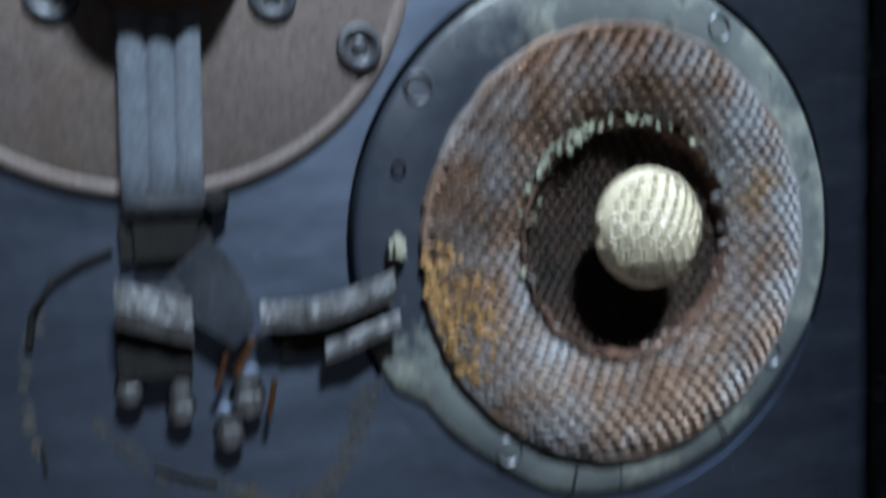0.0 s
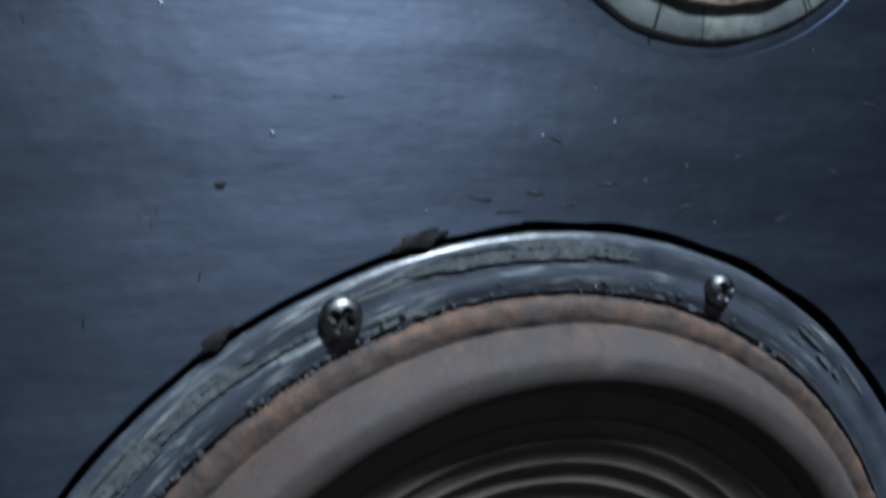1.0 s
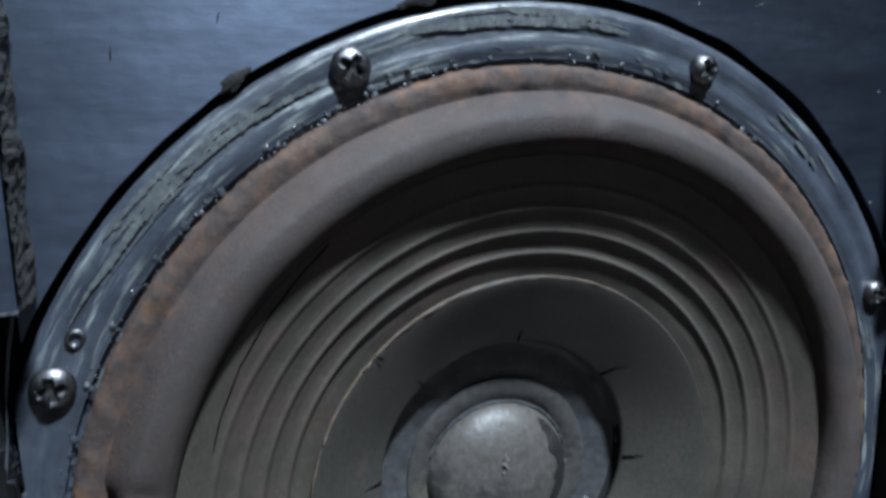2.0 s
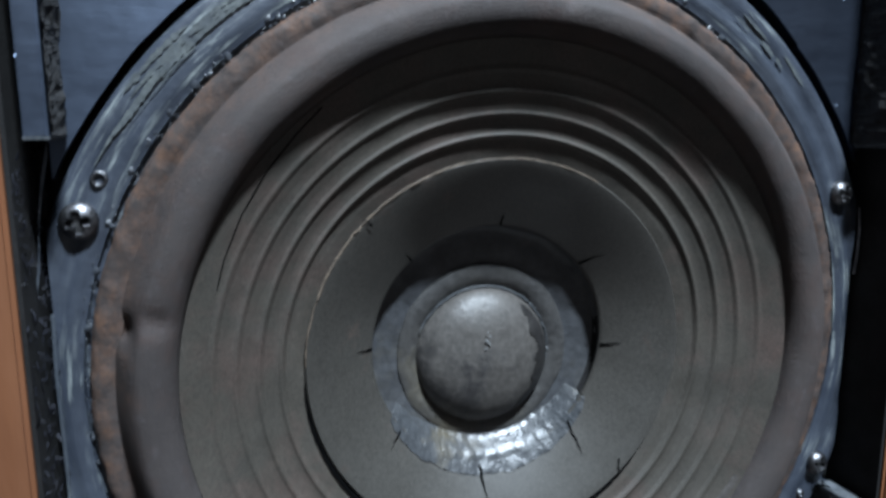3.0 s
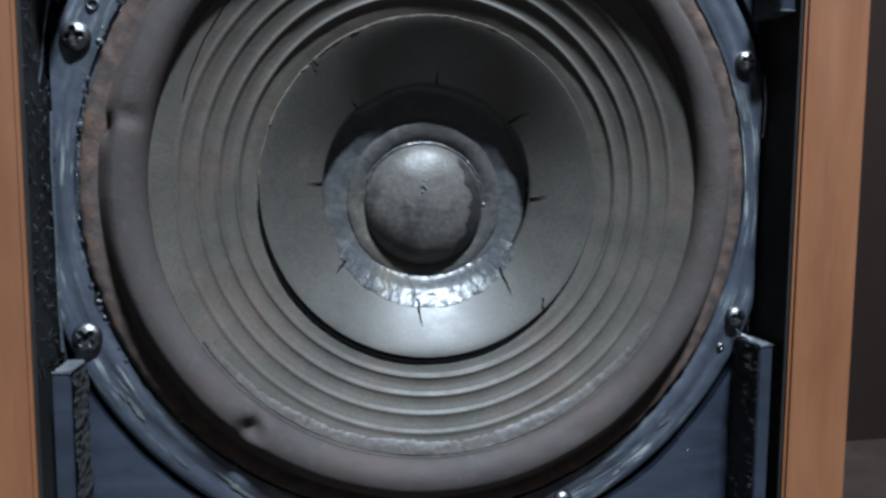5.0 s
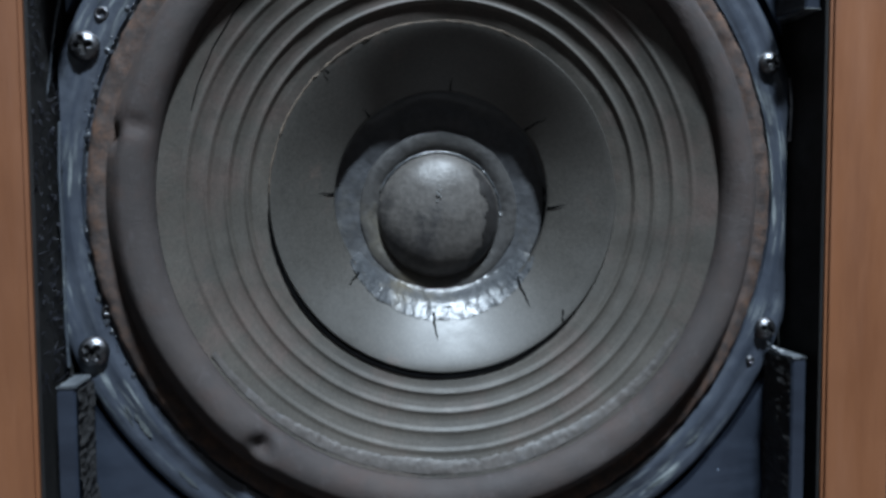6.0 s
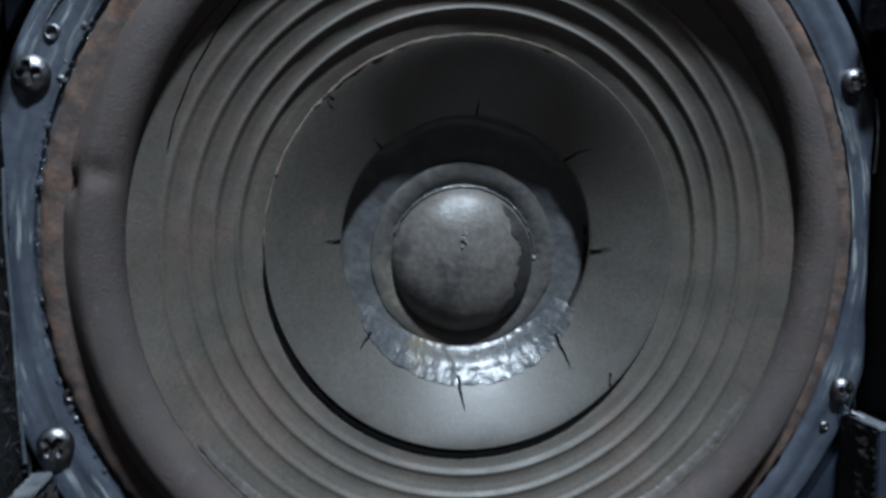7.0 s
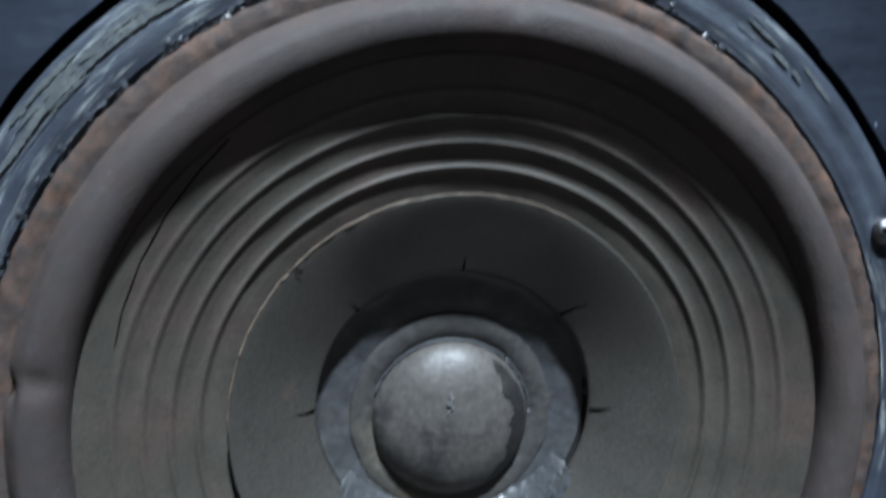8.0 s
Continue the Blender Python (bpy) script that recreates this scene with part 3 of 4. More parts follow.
def frame_shape(x, y, z, r, a):
    return x, y + wobble((x, z, 3.0), 60, 0.0003), z


frame_prof = [(0.1510, 0.0120), (0.1510, 0.0022), (0.1502, 0.0008), (0.1488, 0.0), (0.1452, -0.0002), (0.1440, 0.0003), (0.1415, 0.0002), (0.1400, -0.0004),
              (0.1375, -0.0004), (0.1362, 0.0003), (0.1350, 0.0004), (0.1345, 0.0024), (0.1330, 0.0024), (0.1322, 0.0002), (0.1240, 0.0002), (0.1240, 0.0120)]
add_round(part("frame", cut_flanks(lathe(frame_prof, 0, CZ, 256, frame_shape), 0.1412), RIM, woofer, "scraped blue-grey enamelled basket rim with trimmed flanks"), 0, CZ)
def scrapes(spans, seed):
    """Ragged pale scrape marks that run round the rim."""
    rnd = random.Random(seed)
    verts, faces = [], []
    for a0, a1, r0, r1, count, long in spans:
        for _ in range(count):
            a, r = rnd.uniform(a0, a1), rnd.uniform(r0, r1)
            span, wide = rnd.uniform(0.3, 1.0) * long, rnd.uniform(0.00015, 0.0010)
            n = max(4, int(span / 0.35))
            base = len(verts)
            for k in range(n + 1):
                u = k / n
                w = wide * min(1.0, 5 * u, 5 * (1 - u)) * (0.7 + rnd.uniform(-0.4, 0.5)) + 0.00002
                t = radians(a + span * (u - 0.5))
                for sgn in (-1, 1):
                    q = r + sgn * w + 0.0006 * (u - 0.5)
                    x, z = q * math.cos(t), CZ + q * math.sin(t)
                    verts.append((max(-0.1408, min(0.1408, x)), -0.00045 + wobble((x, z, 3.0), 60, 0.0003) - 0.0003 * (0.1395 > q > 0.1370), z))
            faces += [(base + 2 * k, base + 2 * k + 1, base + 2 * k + 3, base + 2 * k + 2) for k in range(n)]
    me = bpy.data.meshes.new("marks")
    me.from_pydata(verts, [], faces)
    bm = bmesh.new()
    bm.from_mesh(me)
    bpy.data.meshes.remove(me)
    return bm


tagged(part("enamel_wear", scrapes([(82, 103, 0.1440, 0.1486, 26, 11), (120, 150, 0.1420, 0.1488, 18, 14), (40, 58, 0.1420, 0.1480, 6, 6), (210, 325, 0.1400, 0.1485, 14, 7), (64, 120, 0.1352, 0.1392, 18, 2)], 77),
            SCRAPE, woofer, "pale grey scrapes in the enamel"), kind="stuff")
part("gap_seal", lathe([(0.1545, 0.0100), (0.1495, 0.0100)], 0, CZ, 160), BLACK, woofer, "black gap round the rim")


def gasket_shape(x, y, z, r, a):
    rough = (abs(wobble((x, z, 0), 120, 0.0012)) + abs(wobble((x, z, 5), 420, 0.0005))) * (1.0 if 0.1270 < r < 0.1335 else 0.3)
    dr = wobble((math.cos(a) * 26, math.sin(a) * 26, r * 90), 1.0, 0.0005) + wobble((math.cos(a) * 70, math.sin(a) * 70, r * 90), 1.0, 0.0005)
    return x + dr * math.cos(a), y - rough, z + dr * math.sin(a)


gasket_prof = [(0.1334, 0.0016), (0.1330, -0.0004), (0.1322, -0.0014), (0.1312, -0.0019), (0.1300, -0.0020), (0.1288, -0.0021), (0.1278, -0.0020), (0.1268, -0.0019), (0.1258, -0.0018), (0.1248, -0.0016), (0.1240, 0.0000)]
add_round(part("gasket", lathe(gasket_prof, 0, CZ, 420, gasket_shape), GASKET, woofer, "rust-stained crumbling gasket ring"), 0, CZ)

# dents in the roll: angle, radius, half-width along, half-width across, depth
DENTS = [(169.5, 0.1236, 1.8, 0.0026, 0.0050), (167.0, 0.1165, 1.6, 0.0060, 0.0014), (231.0, 0.1165, 2.2, 0.005, 0.0050), (83.0, 0.121, 1.2, 0.003, 0.002), (300.0, 0.113, 4.0, 0.004, 0.0012)]


def roll_shape(x, y, z, r, a):
    deg = math.degrees(a) % 360
    y += wobble((math.cos(a) * 5, math.sin(a) * 5, r * 60), 1.0, 0.0006)
    for d0, r0, wa, wr, deep in DENTS:
        da = (deg - d0 + 180) % 360 - 180
        y += deep * math.exp(-(da / wa) ** 2 - ((r - r0) / wr) ** 2)
    return x, y, z


roll_prof = []
for k in range(37):
    u = k / 36
    rise = math.sin(0.5 * math.pi * u / 0.45) ** 1.15 if u < 0.45 else (1 - min(1.0, (u - 0.45) / 0.55) ** 2.2) ** 0.55
    roll_prof.append((0.1268 - 0.0186 * u, -0.0009 - 0.0026 * u - 0.0095 * rise))
roll_prof += [(0.1079, -0.0005), (0.1077, 0.0020)]
add_round(part("surround", lathe(roll_prof, 0, CZ, 360, roll_shape), ROLL, woofer, "dusty brown-grey rolled surround with small dents"), 0, CZ)


def cone_y(r):
    return 0.0092 - 0.36 * (r - 0.0695)


def outer_cone():
    """Paper with narrow raised ridges and broad shallow troughs between them."""
    prof = []
    n = 190
    for k in range(n + 1):
        r = 0.1082 - (0.1082 - 0.0684) * k / n
        y = cone_y(r)
        if r < 0.1010:
            ph = ((r - 0.0705) / 0.0071) % 1.0
            d = min(ph, 1 - ph)
            fall = 1.0 - 0.62 * max(0.0, (r - 0.0705) / 0.0300)
            y += fall * min(1.0, max(0.0, (r - 0.0735) / 0.0025)) * (0.00028 * math.cos(TAU * ph + math.pi) - 0.00075 * math.exp(-(d / 0.12) ** 2) + 0.0002 * math.exp(-((ph - 0.80) / 0.10) ** 2))
        prof.append((r, y))
    return lathe(prof, 0, CZ, 256, lambda x, y, z, r, a: (x, y + wobble((x, z, 1), 35, 0.0005) + wobble((x, z, 7), 110, 0.00016), z))


part("cone", outer_cone(), PAPER, woofer, "dusty grey-brown pressed paper with concentric ridges")


def inner_y(r):
    """Depth of the inner cone, from its lip to the hole."""
    t = max(0.0, min(1.0, (0.0694 - r) / 0.0244))
    return 0.0073 + 0.0145 * t ** 1.15


def inner_cone():
    prof = [(0.0697, cone_y(0.0697) + 0.0022), (0.0700, cone_y(0.0697) - 0.0010), (0.0694, cone_y(0.0694) - 0.0019)]
    for k in range(1, 25):
        r = 0.0694 - (0.0694 - 0.0450) * k / 24
        prof.append((r, inner_y(r)))
    prof += [(0.0447, 0.0229), (0.0452, 0.0240)]
    return lathe(prof, 0, CZ, 192, lambda x, y, z, r, a: (x, y + wobble((x, z, 2), 40, 0.0004), z))


part("inner_cone", inner_cone(), COATED, woofer, "smooth coated grey inner cone with split edge")


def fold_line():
    """A near-black rod for the shade of a fold in the outer cone, drifting from the last ridge to the surround."""
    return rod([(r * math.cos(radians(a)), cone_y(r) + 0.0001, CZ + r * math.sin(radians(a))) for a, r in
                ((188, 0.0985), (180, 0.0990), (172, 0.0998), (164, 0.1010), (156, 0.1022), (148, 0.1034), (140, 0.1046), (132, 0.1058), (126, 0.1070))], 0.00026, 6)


part("fold", fold_line(), CREASE_SHADE, woofer, "dark line that draws the shade of a paper fold")


def edge_line(r, y, a0, a1, w, seed):
    """A thin worn edge along part of a circle."""
    return rod([((r + wobble((a, seed, 0), 0.7, 0.0004)) * math.cos(radians(a)), y + wobble((a, 5, seed), 0.5, 0.0005), CZ + (r + wobble((a, seed, 0), 0.7, 0.0004)) * math.sin(radians(a))) for a in range(a0, a1, 2)], w, 6)


BARE = surface("bare_paper_edge", (0.050, 0.038, 0.028), (0.130, 0.095, 0.068), 260, (0.7, 0.9))
for a0, a1, w in ((102, 136, 0.00045), (133, 161, 0.0005), (60, 105, 0.00032), (158, 180, 0.0003)):
    part("worn_edge", edge_line(0.0698, cone_y(0.0698) - 0.0015, a0, a1, w, a0), BARE, woofer, "worn pale brown paper edge")


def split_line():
    """A near-black strip that paints shade into the split between the inner and outer cone, widest at the bottom."""
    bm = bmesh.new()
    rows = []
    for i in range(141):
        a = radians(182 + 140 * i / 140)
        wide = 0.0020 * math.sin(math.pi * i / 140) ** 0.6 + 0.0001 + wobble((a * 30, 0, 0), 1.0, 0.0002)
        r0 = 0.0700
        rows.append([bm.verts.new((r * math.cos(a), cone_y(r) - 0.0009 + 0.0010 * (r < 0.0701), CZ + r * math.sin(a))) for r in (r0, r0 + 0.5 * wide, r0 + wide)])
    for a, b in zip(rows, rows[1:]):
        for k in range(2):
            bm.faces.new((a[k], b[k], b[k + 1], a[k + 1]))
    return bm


part("split_line", split_line(), CREASE_SHADE, woofer, "near-black strip drawn as shade in the split between the cones")


def collar_shape(x, y, z, r, a):
    return (x + wobble((x, z, 7), 70, 0.0012), y + wobble((x, z, 4), 110, 0.0006) + wobble((x, z, 9), 480, 0.0002), z + wobble((x, z, 8), 70, 0.0012) - 0.0018)


collar_prof = [(0.0475, 0.0246), (0.0468, 0.0252), (0.0460, 0.0268), (0.0450, 0.0282), (0.0430, 0.0288), (0.0405, 0.0291), (0.0380, 0.0293), (0.0360, 0.0296), (0.0345, 0.0300), (0.0328, 0.0303),
               (0.0312, 0.0305), (0.0298, 0.0307), (0.0285, 0.0308), (0.0272, 0.0309), (0.0240, 0.0310)]
part("collar", lathe(collar_prof, 0, CZ, 200, collar_shape), COLLAR, woofer, "glossy bluish dried glue collar round the dust cap")


def glue_lip():
    """Glue that fills the step between the collar and the lower lip of the inner cone and runs over it."""
    bm = bmesh.new()
    rows = []
    for i in range(261):
        u = i / 260
        a = radians(212 + 116 * u)
        wide = math.sin(math.pi * u) ** 0.5
        row = []
        for k in range(15):
            r = 0.0370 + (0.0084 + (0.0046 + wobble((u * 22, 3, 0), 1.0, 0.0012)) * wide) * k / 14
            ramp_up = max(0.0, min(1.0, (r - 0.0375) / 0.0078))
            y = 0.0294 + (inner_y(0.0452) - 0.0294) * (3 * ramp_up ** 2 - 2 * ramp_up ** 3) - 0.0004 * wide if r < 0.0453 else inner_y(r) - 0.0004
            y += (1 - wide) * 0.0030 * (r < 0.0448)
            y += wobble((r * 300, a * 14, 0), 1.0, 0.0004) + wobble((r * 900, a * 45, 4), 1.0, 0.00010)
            row.append(bm.verts.new((r * math.cos(a), y, CZ + r * math.sin(a))))
        rows.append(row)
    for a, b in zip(rows, rows[1:]):
        for k in range(14):
            bm.faces.new((a[k], b[k], b[k + 1], a[k + 1]))
    return bm


part("glue_lip", glue_lip(), GLUE, woofer, "glossy dried glue run over the lower lip")


def glue_band():
    """Shiny glue smeared along the cone's lower edge."""
    bm = bmesh.new()
    rows = []
    for i in range(181):
        u = i / 180
        a = radians(212 + 118 * u)
        wide = 0.35 + 0.65 * math.sin(math.pi * u)
        row = []
        for k in range(9):
            r = 0.1068 - 0.0060 * wide * k / 8
            y = cone_y(r) - 0.0005 + wobble((math.cos(a) * 60, math.sin(a) * 60, r * 300), 1.0, 0.00025)
            y += wobble((math.cos(a) * 160, math.sin(a) * 160, r * 900), 1.0, 0.00014) + 0.0009 * (k / 8) ** 4
            row.append(bm.verts.new((r * math.cos(a), y, CZ + r * math.sin(a))))
        rows.append(row)
    for a, b in zip(rows, rows[1:]):
        for k in range(8):
            bm.faces.new((a[k], a[k + 1], b[k + 1], b[k]))
    return bm


part("glue_band", glue_band(), surface("smeared_glue", (0.045, 0.040, 0.037), (0.062, 0.053, 0.048), 40, (0.42, 0.62), fine=420, relief=0.5, depth=0.0005, third=(0.064, 0.064, 0.068), third_scale=45),
     woofer, "shiny smear of dried glue along the cone edge")


def cap_shape(x, y, z, r, a):
    return x, y + wobble((x, z, 6), 90, 0.0004), z


cap_prof = [(0.0268, 0.0335), (0.0266, 0.0309)] + [(0.0263 * math.cos(k * math.pi / 2 / 20), 0.0307 - 0.0118 * math.sin(k * math.pi / 2 / 20)) for k in range(1, 20)] + [(0, 0.0189)]
part("dust_cap", lathe(cap_prof, -0.0006, CZ - 0.0068, 128, cap_shape), CAP, woofer, "domed grey dust cap with dark stains")



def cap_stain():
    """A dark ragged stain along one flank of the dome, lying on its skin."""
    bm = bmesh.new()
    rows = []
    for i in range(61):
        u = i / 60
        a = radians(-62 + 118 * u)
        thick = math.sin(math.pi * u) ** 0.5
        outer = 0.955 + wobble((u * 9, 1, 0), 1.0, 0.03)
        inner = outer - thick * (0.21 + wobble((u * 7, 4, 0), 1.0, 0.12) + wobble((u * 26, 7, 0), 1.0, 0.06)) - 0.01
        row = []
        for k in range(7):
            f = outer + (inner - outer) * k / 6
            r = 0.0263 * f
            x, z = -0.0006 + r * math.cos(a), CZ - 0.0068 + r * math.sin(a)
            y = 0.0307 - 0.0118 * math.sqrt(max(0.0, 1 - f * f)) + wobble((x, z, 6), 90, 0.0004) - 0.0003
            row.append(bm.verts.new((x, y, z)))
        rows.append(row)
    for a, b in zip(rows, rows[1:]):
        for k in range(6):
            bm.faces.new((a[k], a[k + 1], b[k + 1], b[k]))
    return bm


part("cap_flange", lathe([(0.0342, 0.0304), (0.0338, 0.0292), (0.0326, 0.0287), (0.0300, 0.0289), (0.0276, 0.0296), (0.0262, 0.0306)], -0.0004, CZ - 0.0050, 128,
                         lambda x, y, z, r, a: (x + wobble((x, z, 2), 90, 0.0007), y + wobble((x, z, 5), 160, 0.0003), z + wobble((x, z, 9), 90, 0.0007))),
     surface("yellowed_glue_ring", (0.042, 0.041, 0.041), (0.058, 0.055, 0.052), 36, (0.28, 0.5), fine=330, relief=0.5, depth=0.0006, third=(0.080, 0.070, 0.052), third_scale=22, third_at=(0.54, 0.72)),
     woofer, "yellowed ring of glue under the dust cap")
part("scratch", blobs([(-0.0022 + 0.0008 * math.sin(k * 2.1), 0.0186 + 0.00003 * k, 0.3252 - 0.0011 * k + 0.0004 * math.cos(k * 1.7), 0.0006) for k in range(6)], 41, 0.3),
     surface("bare_scratch", (0.12, 0.12, 0.12), (0.20, 0.20, 0.20), 300, (0.2, 0.35)), woofer, "small pale scratches on the dust cap")
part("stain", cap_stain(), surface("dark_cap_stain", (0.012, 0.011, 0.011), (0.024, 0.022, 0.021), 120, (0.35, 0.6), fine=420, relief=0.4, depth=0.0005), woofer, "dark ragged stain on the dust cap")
arc = []
for k in range(70):
    a = radians(-15 + 172 * k / 69)
    r = 0.0271 + wobble((k * 0.35, 3, 0), 1.0, 0.0005)
    arc.append((-0.0006 + r * math.cos(a), 0.0306 + wobble((k * 0.9, 0, 4), 1.0, 0.0006), CZ - 0.0068 + r * math.sin(a)))
part("glue_rim", rod(arc, 0.0007, 8), GLUE, woofer, "thin glossy bead of glue round the dust cap")
# added black ring: paints the lip's shadow on the recess darker
part("lip_shade_ring", lathe([(0.0466, 0.0242), (0.0461, 0.0256), (0.0455, 0.0270), (0.0448, 0.0279)], 0, CZ - 0.0006, 160), BLACK, woofer, "black ring added to deepen the shade behind the cone's lip")


def crack(angle, r0, r1, width, bend, seed):
    """A near-black strip for the shade of a radial split in the inner cone's lip, lying just proud of the paper."""
    bm = bmesh.new()
    left, right = [], []
    for k in range(9):
        u = k / 8
        r = r0 + (r1 - r0) * u
        y = inner_y(r) - 0.0005
        a = radians(angle + bend * u) + wobble((seed, u * 4, 0), 1.0, 0.012)
        w = width * (1 - 0.85 * u)
        ux, uz = -math.sin(a), math.cos(a)
        left.append(bm.verts.new((r * math.cos(a) + ux * w, y, CZ + r * math.sin(a) + uz * w)))
        right.append(bm.verts.new((r * math.cos(a) - ux * w, y, CZ + r * math.sin(a) - uz * w)))
    for k in range(8):
        bm.faces.new((left[k], right[k], right[k + 1], left[k + 1]))
    part("crack", bm, CREASE_SHADE, woofer, "near-black sliver drawn as shade in a radial split")


for i, (ang, r0, r1, w, bend) in enumerate([(86, 0.0448, 0.0500, 0.0004, 0), (40, 0.0450, 0.0540, 0.0005, -2), (-5, 0.0450, 0.0515, 0.0006, 2), (-47, 0.0455, 0.0565, 0.0006, -5),
                                            (-96, 0.0470, 0.0575, 0.0007, 2), (-140, 0.0460, 0.0525, 0.0005, 1), (177, 0.0450, 0.0512, 0.0005, 0), (132, 0.0450, 0.0492, 0.0005, 0),
                                            (-44, 0.0660, 0.0705, 0.0005, -4), (134, 0.0670, 0.0710, 0.0005, 0)]):
    crack(ang, r0, r1, w, bend, i * 1.7)


def bead():
    """Glossy sealant nodules along the gasket's outer edge."""
    rnd = random.Random(11)
    spots = []
    for i in range(420):
        a = rnd.choice((rnd.uniform(55, 140), rnd.uniform(100, 205), rnd.uniform(140, 235)))
        r = 0.1340 + rnd.gauss(0, 0.0013) + wobble((a * 0.2, 3, 0), 1.0, 0.0012)
        spots.append((r * math.cos(radians(a)), 0.0002, CZ + r * math.sin(radians(a)), min(0.0012, 0.00025 * rnd.paretovariate(2.2))))
    for i in range(60):
        a = rnd.uniform(0, 360)
        r = rnd.uniform(0.136, 0.147)
        if abs(r * math.cos(radians(a))) < 0.139:
            spots.append((r * math.cos(radians(a)), 0.0001, CZ + r * math.sin(radians(a)), rnd.uniform(0.0002, 0.0006)))
    return blobs(spots, 12, 0.5)


tagged(part("sealant_bead", bead(), surface("shiny_sealant", (0.022, 0.026, 0.033), (0.050, 0.055, 0.064), 200, (0.24, 0.5), spec=0.6), woofer, "glossy grey nodules of sealant"), kind="stuff")

for i in range(8):
    a = radians(22.5 + 45 * i)
    big = 0.0054 if i in (2, 3, 4) else 0.0046
    add_screw(woofer, 0.143 * math.cos(a), 0.0002, CZ + 0.143 * math.sin(a), big, 0.0042, 0.3 + 0.9 * i)


def eyelet(x, z, r=0.0026):
    prof = [(r, 0.0002)] + [(r - 0.0007 * (1 - math.cos(k * math.pi / 6)), -0.0009 * math.sin(k * math.pi / 6)) for k in range(1, 6)] + [(r - 0.0014, 0.0002), (r - 0.0016, 0.0015), (0, 0.0015)]
    part("eyelet", lathe(prof, x, z, 32), STEEL, woofer, "small crimped metal eyelet")


eyelet(-0.1260, 0.3864)
eyelet(-0.1272, 0.2800, 0.0022)
eyelet(0.1262, 0.2520, 0.0018)
part("peeled_sliver", ribbon([(-0.1385, -0.0010, 0.3950), (-0.1405, -0.0022, 0.3850), (-0.1418, -0.0036, 0.3740), (-0.1422, -0.0052, 0.3640), (-0.1430, -0.0066, 0.3570)], 0.0040, 0.0004), FRAME, woofer, "pale sliver of enamel peeling from the rim")
# this steel rod is added to draw the glint along the right flank's edge
part("rim_burr", rod([(0.1410, -0.0012, 0.3690), (0.1416, -0.0018, 0.3600), (0.1417, -0.0016, 0.3500), (0.1415, -0.0010, 0.3430)], 0.0005), STEEL, woofer, "bright bent metal line added as a glint on the rim's flank")
part("rim_burr", rod([(-0.1412, -0.0006, 0.3480), (-0.1416, -0.0012, 0.3300), (-0.1413, -0.0010, 0.3050), (-0.1414, -0.0006, 0.2750), (-0.1409, -0.0004, 0.2600)], 0.0006), FRAME, woofer, "rolled enamel edge")
part("rim_burr", rod([(0.1300, -0.0012, 0.2630), (0.1335, -0.0040, 0.2580), (0.1395, -0.0100, 0.2545)], 0.0008), FRAME, woofer, "bent pale metal tag")

# ---- the tweeter behind rusty mesh ----
tweeter = thing("tweeter", (TW[0], 0.02, TW[1]), "round tweeter with rusty wire mesh and grey-green rim", "loudspeaker driver")
GX, GZ = 0.0484, 0.5887
HX, HZ = 0.0496, 0.5895                # the throat lies a little off the mesh's centre
BX, BZ = 0.0517, 0.5930                # the button


def rim_drop(a):
    """How far the rim's lower part stays inside its round outline."""
    deg = math.degrees(a) % 360
    ramp_in, ramp_out = min(1.0, max(0.0, (deg - 207) / 6)), min(1.0, max(0.0, (338 - deg) / 14))
    return min(ramp_in, ramp_out) * (0.0046 - 0.0020 * min(1.0, max(0.0, (deg - 238) / 12)))


def rim_shape(x, y, z, r, a):
    q = rim_drop(a) * max(0.0, (r - 0.0600) / 0.0117)
    return x - q * math.cos(a), y + wobble((x, z, 1), 70, 0.0004), z - q * math.sin(a)


rim_prof = [(0.0717, 0.0090), (0.0717, 0.0006), (0.0711, -0.0004), (0.0699, -0.0010), (0.0600, -0.0012), (0.0540, -0.0010), (0.0500, 0.0004), (0.0500, 0.0090)]
add_round(part("rim", lathe(rim_prof, TW[0], TW[1], 240, rim_shape), FLANGE, tweeter, "chipped grey-green enamelled rim, partly painted blue-black"), TW[0], TW[1])
part("gap_seal", lathe([(0.0740, 0.0080), (0.0710, 0.0080)], TW[0], TW[1], 120), BLACK, tweeter, "black gap round the rim")


def gap_filler():
    """Board paint run into the lower half of the gap round the rim."""
    bm = bmesh.new()
    rows = []
    for i in range(121):
        u = i / 120
        a = radians(203 + 134 * u)
        rows.append([bm.verts.new((TW[0] + r * math.cos(a), y, TW[1] + r * math.sin(a))) for r, y in
                     ((0.0735, 0.0004), (0.0728, 0.0003), (0.0716 - 0.5 * rim_drop(a), 0.0002), (0.0714 - rim_drop(a), 0.0004))])
    for a, b in zip(rows, rows[1:]):
        for k in range(3):
            bm.faces.new((a[k], a[k + 1], b[k + 1], b[k]))
    return bm


part("gap_filler", gap_filler(), PAINT, tweeter, "blue-black paint run into the gap")


def mesh_y(r):
    t = max(0.0, min(1.0, (0.0582 - r) / 0.0276))
    return -0.0020 - 0.0046 * math.sin(math.pi * t) + 0.0030 * t


def throat_y(r):
    return 0.0022 + 0.0050 * (1 - min(1.0, r / 0.0305) ** 2)


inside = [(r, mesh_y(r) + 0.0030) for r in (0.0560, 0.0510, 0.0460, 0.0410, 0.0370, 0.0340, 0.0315)]
